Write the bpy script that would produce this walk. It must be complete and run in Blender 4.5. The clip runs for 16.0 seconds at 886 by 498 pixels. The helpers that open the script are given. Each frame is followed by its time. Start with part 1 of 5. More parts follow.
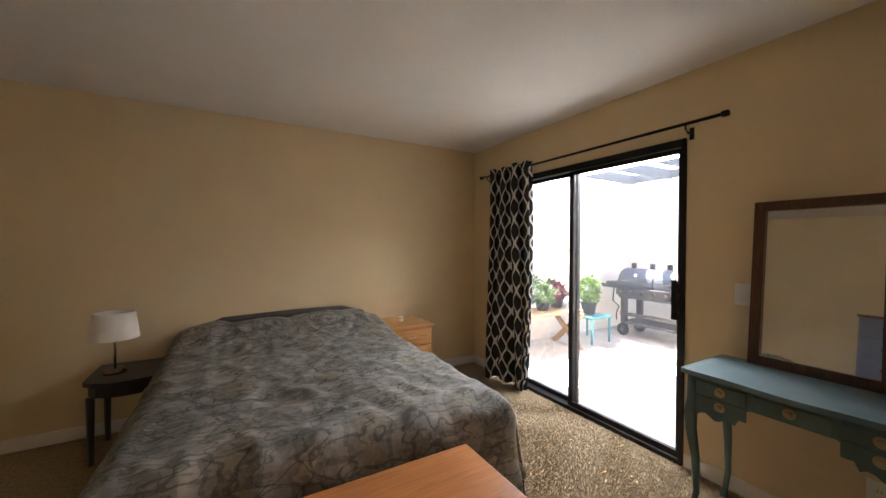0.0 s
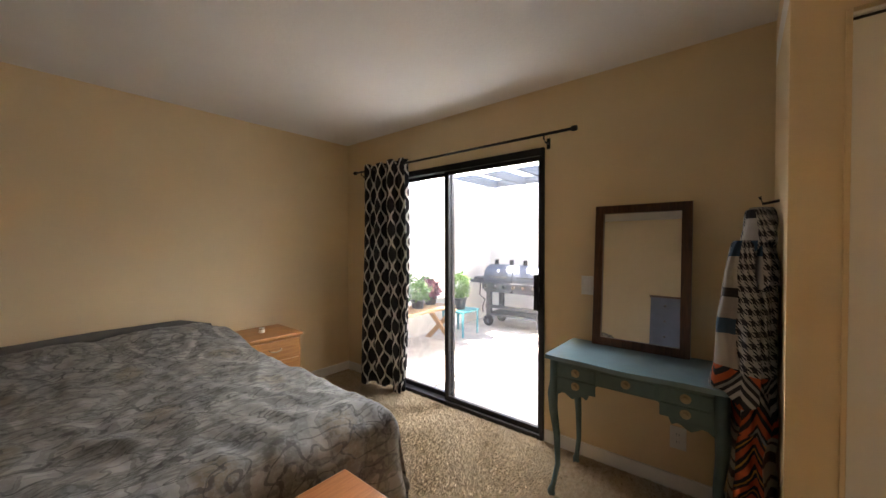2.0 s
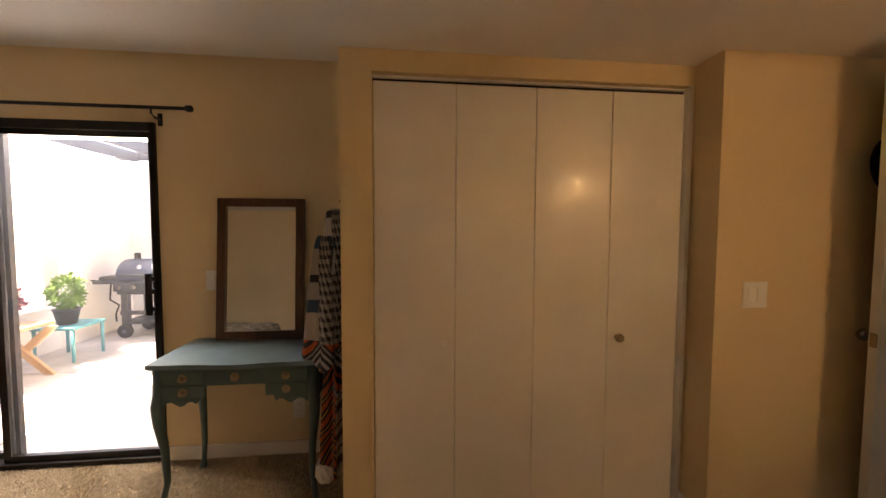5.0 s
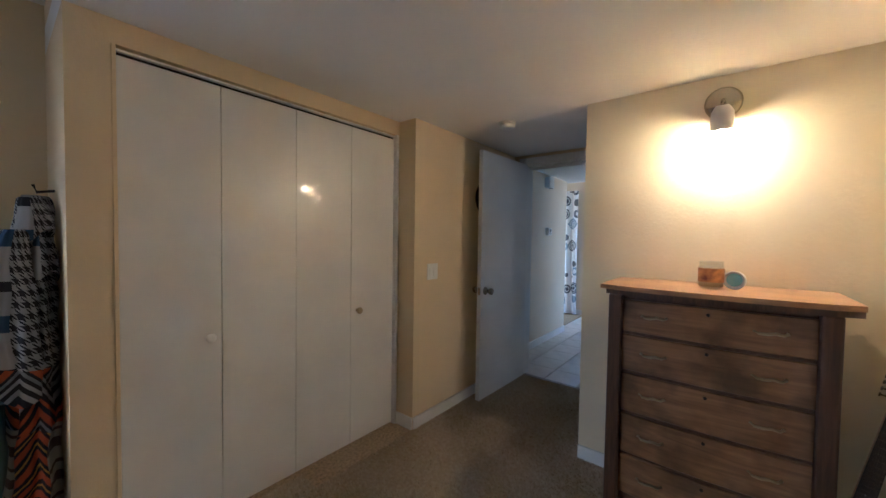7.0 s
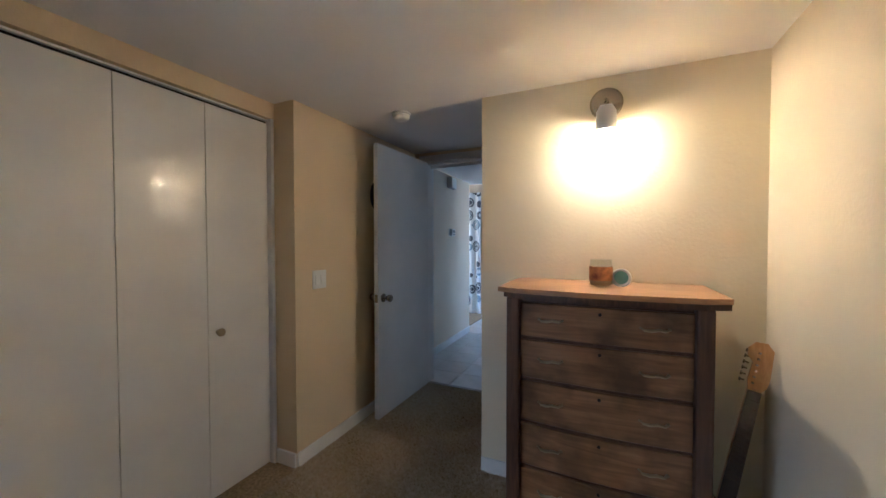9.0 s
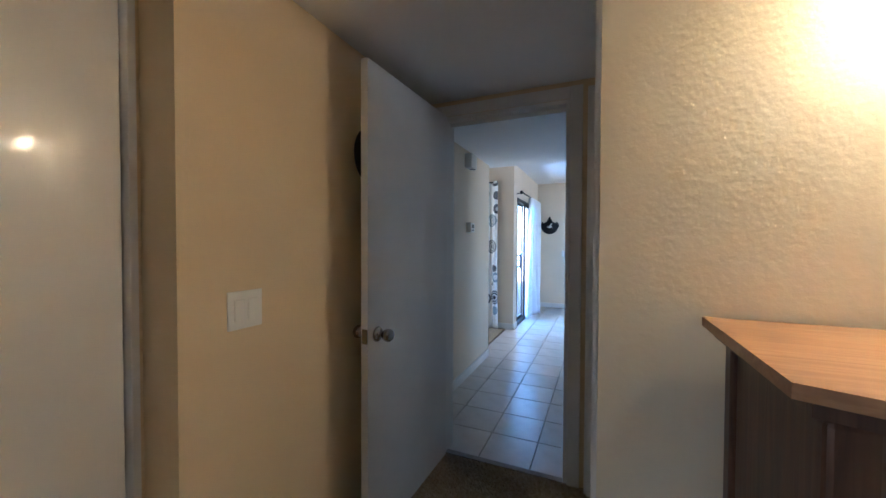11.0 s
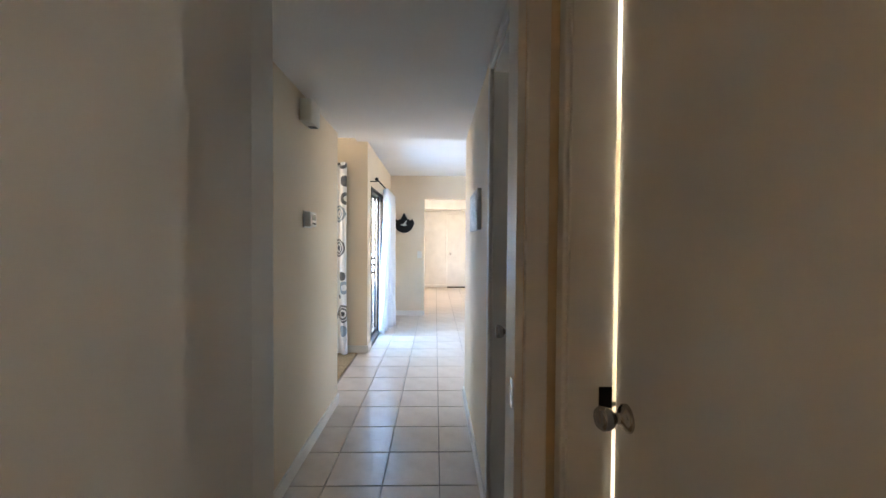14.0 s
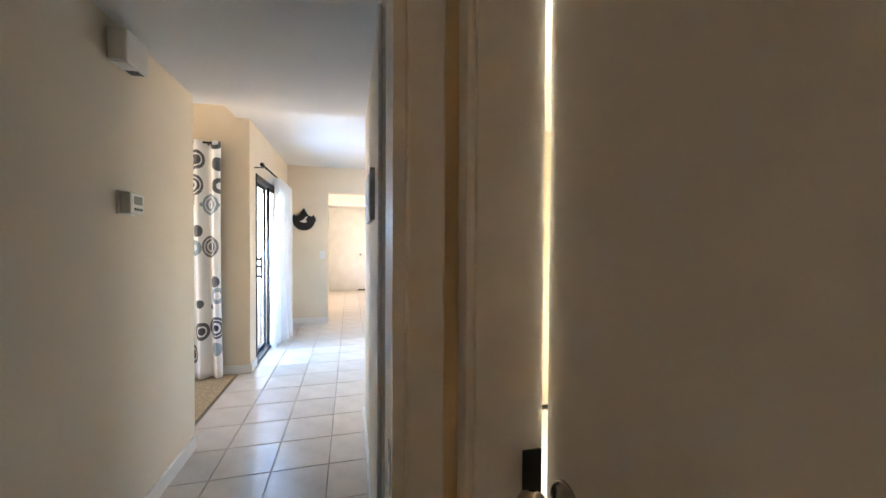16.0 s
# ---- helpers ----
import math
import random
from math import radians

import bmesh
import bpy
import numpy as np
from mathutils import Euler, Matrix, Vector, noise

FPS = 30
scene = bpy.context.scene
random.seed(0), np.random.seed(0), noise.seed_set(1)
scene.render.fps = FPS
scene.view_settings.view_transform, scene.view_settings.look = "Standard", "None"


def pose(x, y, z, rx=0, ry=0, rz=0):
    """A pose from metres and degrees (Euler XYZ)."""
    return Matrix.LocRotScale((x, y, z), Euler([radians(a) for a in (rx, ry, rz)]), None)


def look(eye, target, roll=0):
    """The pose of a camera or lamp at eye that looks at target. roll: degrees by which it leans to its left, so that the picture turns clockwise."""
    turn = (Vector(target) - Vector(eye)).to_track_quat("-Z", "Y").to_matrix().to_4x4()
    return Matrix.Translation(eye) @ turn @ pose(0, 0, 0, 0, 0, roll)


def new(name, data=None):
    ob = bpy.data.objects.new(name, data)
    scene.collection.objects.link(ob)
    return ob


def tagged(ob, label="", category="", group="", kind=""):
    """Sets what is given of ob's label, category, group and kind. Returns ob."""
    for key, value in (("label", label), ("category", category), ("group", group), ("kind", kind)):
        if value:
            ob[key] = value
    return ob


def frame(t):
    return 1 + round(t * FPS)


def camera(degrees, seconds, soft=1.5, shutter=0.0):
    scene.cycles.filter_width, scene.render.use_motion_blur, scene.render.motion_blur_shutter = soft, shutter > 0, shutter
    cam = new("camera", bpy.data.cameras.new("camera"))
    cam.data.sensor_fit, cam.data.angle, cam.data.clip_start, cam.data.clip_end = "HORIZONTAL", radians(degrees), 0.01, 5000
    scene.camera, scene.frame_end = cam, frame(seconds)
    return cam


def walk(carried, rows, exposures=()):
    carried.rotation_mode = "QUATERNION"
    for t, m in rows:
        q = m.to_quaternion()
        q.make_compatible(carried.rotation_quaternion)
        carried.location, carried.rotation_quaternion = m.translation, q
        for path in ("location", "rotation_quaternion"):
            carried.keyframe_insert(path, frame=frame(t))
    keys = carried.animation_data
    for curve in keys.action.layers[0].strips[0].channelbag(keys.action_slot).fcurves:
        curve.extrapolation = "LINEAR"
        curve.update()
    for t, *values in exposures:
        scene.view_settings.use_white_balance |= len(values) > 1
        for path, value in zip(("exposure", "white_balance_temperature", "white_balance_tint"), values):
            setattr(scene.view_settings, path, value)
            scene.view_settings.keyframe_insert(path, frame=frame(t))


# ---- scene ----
cam = camera(102.1, 16.0)
PATH = [
    (0, (-2.323, -3.324, 1.331), (-1.326, -1.591, 1.304), 0.2),
    (0.5, (-2.278, -3.256, 1.331), (-1.107, -1.634, 1.299), -0.0),
    (1, (-2.25, -3.212, 1.323), (-0.952, -1.69, 1.29), -0.0),
    (1.5, (-2.26, -3.193, 1.327), (-0.834, -1.791, 1.292), -0.1),
    (2, (-2.27, -3.206, 1.332), (-0.735, -1.924, 1.299), -0.1),
    (2.5, (-2.274, -3.259, 1.338), (-0.632, -2.117, 1.3), -0.0),
    (3, (-2.277, -3.311, 1.346), (-0.523, -2.352, 1.294), -0.2),
    (3.5, (-2.269, -3.393, 1.339), (-0.409, -2.658, 1.29), -0.1),
    (4, (-2.241, -3.505, 1.317), (-0.301, -3.022, 1.274), 0.0),
    (4.5, (-2.227, -3.584, 1.301), (-0.235, -3.41, 1.263), 0.2),
    (5, (-2.214, -3.6, 1.366), (-0.227, -3.806, 1.263), 0.2),
    (7.5, (-2.514, -3.109, 1.33), (-1.457, -4.807, 1.288), 0.6),
    (8, (-2.53, -3.156, 1.341), (-1.596, -4.924, 1.298), 0.6),
    (8.2, (-2.526, -3.176, 1.344), (-1.641, -4.969, 1.299), 0.6),
    (10.3, (-2.031, -4.073, 1.296), (-1.228, -5.904, 1.248), -0.1),
    (10.5, (-1.957, -4.165, 1.295), (-1.15, -5.994, 1.251), 0.2),
    (11, (-1.784, -4.382, 1.295), (-0.977, -6.212, 1.254), 0.2),
    (11.5, (-1.61, -4.55, 1.335), (-0.806, -6.38, 1.291), 0.3),
    (12, (-1.468, -4.712, 1.356), (-0.778, -6.589, 1.309), 0.4),
    (12.5, (-1.38, -4.894, 1.342), (-0.824, -6.814, 1.296), 0.4),
    (13, (-1.345, -5.084, 1.337), (-0.86, -7.023, 1.294), 0.6),
    (13.5, (-1.373, -5.287, 1.327), (-1.103, -7.268, 1.285), 0.5),
    (14, (-1.398, -5.445, 1.302), (-1.441, -7.444, 1.261), 0.4),
    (14.5, (-1.427, -5.543, 1.283), (-1.686, -7.526, 1.244), 0.3),
    (15, (-1.467, -5.613, 1.274), (-1.838, -7.578, 1.237), 0.3),
    (15.5, (-1.512, -5.726, 1.262), (-1.947, -7.678, 1.226), 0.3),
    (16, (-1.545, -5.812, 1.269), (-2.047, -7.748, 1.235), 0.3),
]
walk(cam, [(t, look(eye, target, roll)) for t, eye, target, roll in PATH],
     [(0.0, 3.55, 7000, 15), (3.0, 3.45, 7000, 15), (5.0, 3.45, 8800, 25), (7.3, 3.8, 4800, 10), (8.2, 3.8, 4800, 10),
      (10.5, 3.6, 5000, 10), (12.0, 4.1, 5300, 11), (12.7, 4.15, 5700, 12), (13.5, 4.05, 6800, 14), (16.0, 4.2, 7500, 16)])

# ---- world, sun, large lights ----
world = bpy.data.worlds.new("sky")
scene.world = world
world.use_nodes = True
wn = world.node_tree
sky = wn.nodes.new("ShaderNodeTexSky")
sky.sky_type, sky.sun_disc = "NISHITA", False
SUN_ELEV, SUN_ROT = 62, -6
sky.sun_elevation, sky.sun_rotation = radians(SUN_ELEV), radians(SUN_ROT)
wn.links.new(sky.outputs[0], wn.nodes["Background"].inputs[0])
wn.nodes["Background"].inputs[1].default_value = 0.15


def lamp(name, kind, power, color, m, **more):
    data = bpy.data.lights.new(name, kind)
    data.energy, data.color = power, color
    for key in more:
        if key == "size":
            data.shape, data.size, data.size_y = "RECTANGLE", more[key][0], more[key][1]
        if key == "radius":
            data.shadow_soft_size = more[key]
        if key == "angle":
            data.angle = more[key]
    ob = new(name, data)
    ob.matrix_basis = m
    return ob


sun_dir = Vector((math.sin(radians(SUN_ROT)) * math.cos(radians(SUN_ELEV)), math.cos(radians(SUN_ROT)) * math.cos(radians(SUN_ELEV)), math.sin(radians(SUN_ELEV))))
lamp("sun", "SUN", 5.0, (1.0, 0.95, 0.86), look(sun_dir * 20, (0, 0, 0)), angle=radians(0.5))
DAY = (0.86, 0.93, 1.0)
# Unseen area lamp outside the slider, added to boost the sky's light indoors.
lamp("slider_sky_fill", "AREA", 11, DAY, look((0.42, -1.35, 2.16), (-0.58, -1.35, 1.26)), size=(1.65, 0.45))
lamp("hall_slider_daylight", "AREA", 5.5, (0.22, 0.52, 1.0), look((-0.505, -10.3, 1.0), (-2, -10.3, 0.6)), size=(0.85, 1.8))
lamp("entry_daylight", "AREA", 2.2, (1.0, 0.95, 0.9), look((-0.60, -13.7, 1.4), (-3, -13.9, 1.0)), size=(1.6, 1.6))
lamp("alcove_daylight", "AREA", 0.6, DAY, look((1.35, -9.0, 1.3), (-1, -9.0, 1.0)), size=(0.9, 1.5))
lamp("bathroom_light", "AREA", 9, (0.95, 1.0, 0.98), look((-2.9, -6.8, 1.9), (-1.9, -6.5, 1.0)), size=(0.5, 0.9))
lamp("sconce_bulb", "POINT", 1.5, (1.0, 0.69, 0.36), pose(-2.42, -5.288, 1.8445), radius=0.015)

# ---- materials ----


def material(name, color, rough=0.6, metal=0.0, vary=0.08, scale=6.0, bump=0.0, bump_scale=80.0, second=None, mix_scale=None, spec=None, coat=0.0, emit=None, per_object=0.0):
    m = bpy.data.materials.new(name)
    m.use_nodes = True
    t = m.node_tree
    b = t.nodes["Principled BSDF"]
    b.inputs["Roughness"].default_value, b.inputs["Metallic"].default_value = rough, metal
    if spec is not None:
        b.inputs["Specular IOR Level"].default_value = spec
    b.inputs["Coat Weight"].default_value = coat
    co = t.nodes.new("ShaderNodeTexCoord")
    n1 = t.nodes.new("ShaderNodeTexNoise")
    n1.inputs["Scale"].default_value, n1.inputs["Detail"].default_value = scale, 5
    t.links.new(co.outputs["Object"], n1.inputs["Vector"])
    mix = t.nodes.new("ShaderNodeMix")
    mix.data_type = "RGBA"
    c2 = second or tuple(c * (1 - 2.2 * vary) for c in color)
    c1 = color if second else tuple(min(1, c * (1 + vary)) for c in color)
    mix.inputs[6].default_value, mix.inputs[7].default_value = (*c1, 1), (*c2, 1)
    ramp = t.nodes.new("ShaderNodeMapRange")
    ramp.inputs["From Min"].default_value, ramp.inputs["From Max"].default_value = 0.35, 0.7
    t.links.new(n1.outputs["Fac"], ramp.inputs["Value"])
    t.links.new(ramp.outputs[0], mix.inputs[0])
    out = mix.outputs[2]
    if per_object:
        info, hsv, rng = t.nodes.new("ShaderNodeObjectInfo"), t.nodes.new("ShaderNodeHueSaturation"), t.nodes.new("ShaderNodeMapRange")
        rng.inputs["To Min"].default_value, rng.inputs["To Max"].default_value = 1 - per_object, 1 + per_object
        t.links.new(info.outputs["Random"], rng.inputs["Value"])
        t.links.new(rng.outputs[0], hsv.inputs["Value"])
        t.links.new(out, hsv.inputs["Color"])
        out = hsv.outputs[0]
    t.links.new(out, b.inputs["Base Color"])
    if bump:
        n2, bp = t.nodes.new("ShaderNodeTexNoise"), t.nodes.new("ShaderNodeBump")
        n2.inputs["Scale"].default_value, n2.inputs["Detail"].default_value = bump_scale, 4
        bp.inputs["Strength"].default_value, bp.inputs["Distance"].default_value = bump, 0.006
        t.links.new(co.outputs["Object"], n2.inputs["Vector"])
        t.links.new(n2.outputs["Fac"], bp.inputs["Height"])
        t.links.new(bp.outputs[0], b.inputs["Normal"])
    if emit:
        b.inputs["Emission Color"].default_value, b.inputs["Emission Strength"].default_value = (*emit[0], 1), emit[1]
    return m


def wood(name, light, dark, rough=0.4, along="x", scale=7.0, blotch=0.0, coat=0.0):
    """Streaked grain along one axis, with blotches of wear."""
    m = material(name, light, rough, coat=coat)
    t = m.node_tree
    b = t.nodes["Principled BSDF"]
    co, mp, n, cr = (t.nodes.new("ShaderNode" + k) for k in ("TexCoord", "Mapping", "TexNoise", "ValToRGB"))
    s = {"x": (0.6, 9, 9), "y": (9, 0.6, 9), "z": (9, 9, 0.6)}[along]
    mp.inputs["Scale"].default_value = s
    n.inputs["Scale"].default_value, n.inputs["Detail"].default_value, n.inputs["Distortion"].default_value = scale, 8, 1.2
    e = cr.color_ramp.elements
    e[0].position, e[1].position = 0.32, 0.68
    e[0].color, e[1].color = (*dark, 1), (*light, 1)
    t.links.new(co.outputs["Object"], mp.inputs[0])
    t.links.new(mp.outputs[0], n.inputs["Vector"])
    t.links.new(n.outputs["Fac"], cr.inputs[0])
    out = cr.outputs[0]
    if blotch:
        n2, mx, rg = t.nodes.new("ShaderNodeTexNoise"), t.nodes.new("ShaderNodeMix"), t.nodes.new("ShaderNodeMapRange")
        mx.data_type = "RGBA"
        n2.inputs["Scale"].default_value, n2.inputs["Detail"].default_value = 5, 6
        rg.inputs["From Min"].default_value, rg.inputs["From Max"].default_value, rg.inputs["To Max"].default_value = 0.45, 0.65, blotch
        mx.inputs[7].default_value = (*[c * 0.25 for c in dark], 1)
        t.links.new(co.outputs["Object"], n2.inputs["Vector"])
        t.links.new(n2.outputs["Fac"], rg.inputs["Value"])
        t.links.new(rg.outputs[0], mx.inputs[0])
        t.links.new(out, mx.inputs[6])
        out = mx.outputs[2]
    t.links.new(out, b.inputs["Base Color"])
    bp = t.nodes.new("ShaderNodeBump")
    bp.inputs["Strength"].default_value, bp.inputs["Distance"].default_value = 0.25, 0.002
    t.links.new(n.outputs["Fac"], bp.inputs["Height"])
    t.links.new(bp.outputs[0], b.inputs["Normal"])
    return m


def glass_material(name, tint=(1, 1, 1), rough=0.0):
    m = bpy.data.materials.new(name)
    m.use_nodes = True
    b = m.node_tree.nodes["Principled BSDF"]
    b.inputs["Base Color"].default_value = (*tint, 1)
    b.inputs["Transmission Weight"].default_value, b.inputs["Roughness"].default_value, b.inputs["IOR"].default_value = 1.0, rough, 1.45
    return m


def mathop(t, op, a, b=0.0, c=None):
    n = t.nodes.new("ShaderNodeMath")
    n.operation = op
    for i, v in enumerate((a, b) if c is None else (a, b, c)):
        if isinstance(v, (int, float)):
            n.inputs[i].default_value = v
        else:
            t.links.new(v, n.inputs[i])
    return n.outputs[0]


def trellis_material():
    """Black cloth with a white ogee trellis, laid out on the cloth's own UVs in metres."""
    m = material("trellis_cloth", (0.012, 0.012, 0.016), 0.85)
    t = m.node_tree
    uv, sep, mx, noi = (t.nodes.new("ShaderNode" + k) for k in ("UVMap", "SeparateXYZ", "Mix", "TexNoise"))
    t.links.new(uv.outputs[0], sep.inputs[0])
    u, v = mathop(t, "DIVIDE", sep.outputs[0], 0.135), mathop(t, "MULTIPLY", sep.outputs[1], 2 * math.pi / 0.215)
    wave = mathop(t, "MULTIPLY", mathop(t, "SINE", v), 0.21)
    d = []
    for sign, off in ((1, 0.0), (-1, 0.5)):
        w = mathop(t, "ADD", mathop(t, "ADD", u, off), mathop(t, "MULTIPLY", wave, sign))
        d.append(mathop(t, "ABSOLUTE", mathop(t, "SUBTRACT", mathop(t, "FRACT", w), 0.5)))
    near = mathop(t, "MINIMUM", d[0], d[1])
    mx.data_type = "RGBA"
    mx.inputs[6].default_value, mx.inputs[7].default_value = (0.012, 0.012, 0.016, 1), (0.72, 0.70, 0.66, 1)
    t.links.new(mathop(t, "LESS_THAN", near, 0.078), mx.inputs[0])
    t.links.new(mx.outputs[2], t.nodes["Principled BSDF"].inputs["Base Color"])
    return m


def flower_material():
    """White curtain cloth with grey, blue-grey and black blossoms."""
    m = material("flower_cloth", (0.8, 0.8, 0.8), 0.85)
    t = m.node_tree
    uv, vo, cr, rp, mx = (t.nodes.new("ShaderNode" + k) for k in ("UVMap", "TexVoronoi", "ValToRGB", "ValToRGB", "Mix"))
    vo.inputs["Scale"].default_value, vo.inputs["Randomness"].default_value = 4.6, 0.75
    t.links.new(uv.outputs[0], vo.inputs["Vector"])
    cr.color_ramp.interpolation = rp.color_ramp.interpolation = "CONSTANT"
    e = cr.color_ramp.elements
    e[0].color, e[1].color, e[1].position = (0.03, 0.035, 0.05, 1), (0.22, 0.30, 0.38, 1), 0.4
    e.new(0.7).color = (0.12, 0.13, 0.15, 1)
    t.links.new(vo.outputs["Color"], cr.inputs[0])
    r = rp.color_ramp.elements
    r[0].color, r[1].color, r[1].position = (1, 1, 1, 1), (0.15, 0.15, 0.15, 1), 0.16
    for p, c in ((0.24, 0.95), (0.33, 0.1), (0.37, 0.9), (0.47, 0.0)):
        r.new(p).color = (c, c, c, 1)
    t.links.new(vo.outputs["Distance"], rp.inputs[0])
    mx.data_type = "RGBA"
    mx.inputs[6].default_value = (0.82, 0.82, 0.82, 1)
    t.links.new(rp.outputs[0], mx.inputs[0])
    t.links.new(cr.outputs[0], mx.inputs[7])
    t.links.new(mx.outputs[2], t.nodes["Principled BSDF"].inputs["Base Color"])
    return m


def duvet_material():
    """Grey damask: ogee medallions in thin dark lines, leafy strokes and a few brown hearts."""
    m = material("duvet_cloth", (0.3, 0.29, 0.27), 0.75)
    t = m.node_tree

    def mix(fac, a, b, kind="MIX"):
        n = t.nodes.new("ShaderNodeMix")
        n.data_type, n.blend_type = "RGBA", kind
        for i, v in ((0, fac), (6, a), (7, b)):
            if isinstance(v, tuple):
                n.inputs[i].default_value = (*v, 1)
            elif isinstance(v, float):
                n.inputs[i].default_value = v
            else:
                t.links.new(v, n.inputs[i])
        return n.outputs[2]

    def cloud(scale, detail, stretch=(1, 1, 1), turn=0.0):
        mp, n = t.nodes.new("ShaderNodeMapping"), t.nodes.new("ShaderNodeTexNoise")
        mp.inputs["Scale"].default_value, mp.inputs["Rotation"].default_value = stretch, (0, 0, radians(turn))
        n.inputs["Scale"].default_value, n.inputs["Detail"].default_value = scale, detail
        t.links.new(co.outputs["Object"], mp.inputs[0])
        t.links.new(mp.outputs[0], n.inputs["Vector"])
        return n

    def step(value, low, high):
        n = t.nodes.new("ShaderNodeMapRange")
        n.inputs["From Min"].default_value, n.inputs["From Max"].default_value = low, high
        t.links.new(value, n.inputs["Value"])
        return n.outputs[0]
    co, add, sep = (t.nodes.new("ShaderNode" + k) for k in ("TexCoord", "MixRGB", "SeparateXYZ"))
    add.blend_type = "ADD"
    add.inputs[0].default_value = 0.085
    t.links.new(co.outputs["Object"], add.inputs[1])
    t.links.new(cloud(13, 3).outputs["Color"], add.inputs[2])
    t.links.new(add.outputs[0], sep.inputs[0])
    cx = mathop(t, "COSINE", mathop(t, "MULTIPLY", sep.outputs[0], 2 * math.pi / 0.46))
    cy = mathop(t, "COSINE", mathop(t, "MULTIPLY", sep.outputs[1], 2 * math.pi / 0.64))
    bands = mathop(t, "MULTIPLY_ADD", mathop(t, "ADD", cx, cy), 0.25, 0.5)
    tone = mix(step(cloud(5, 4).outputs["Fac"], 0.35, 0.65), (0.20, 0.186, 0.16), (0.31, 0.295, 0.262))
    ringed = mathop(t, "FRACT", mathop(t, "MULTIPLY", bands, 3.0))
    tone = mix(mathop(t, "MULTIPLY", mathop(t, "GREATER_THAN", ringed, 0.55), 0.55), tone, (0.155, 0.15, 0.14))
    tone = mix(mathop(t, "MULTIPLY", step(bands, 0.86, 0.95), 0.6), tone, (0.19, 0.145, 0.085))
    line = mathop(t, "LESS_THAN", mathop(t, "ABSOLUTE", mathop(t, "SUBTRACT", ringed, 0.5)), 0.075)
    tone = mix(mathop(t, "MULTIPLY", line, 0.5), tone, (0.065, 0.06, 0.054))
    for turn, seed in ((32, 17), (-36, 21)):
        stroke = step(cloud(seed, 3, (0.42, 1.7, 1), turn).outputs["Fac"], 0.57, 0.61)
        tone = mix(mathop(t, "MULTIPLY", stroke, 0.5), tone, (0.072, 0.066, 0.058))
    for scale, turn, seed in ((7.0, 20, 0.5), (9.0, -50, 0.44), (8.0, 70, 0.56)):
        edge = mathop(t, "LESS_THAN", mathop(t, "ABSOLUTE", mathop(t, "SUBTRACT", cloud(scale, 1, (0.6, 1.35, 1), turn).outputs["Fac"], seed)), 0.011)
        tone = mix(mathop(t, "MULTIPLY", edge, 0.65), tone, (0.05, 0.046, 0.04))
    tone = mix(mathop(t, "MULTIPLY", step(cloud(60, 4).outputs["Fac"], 0.5, 0.62), 0.3), tone, (0.31, 0.31, 0.30))
    t.links.new(tone, t.nodes["Principled BSDF"].inputs["Base Color"])
    return m


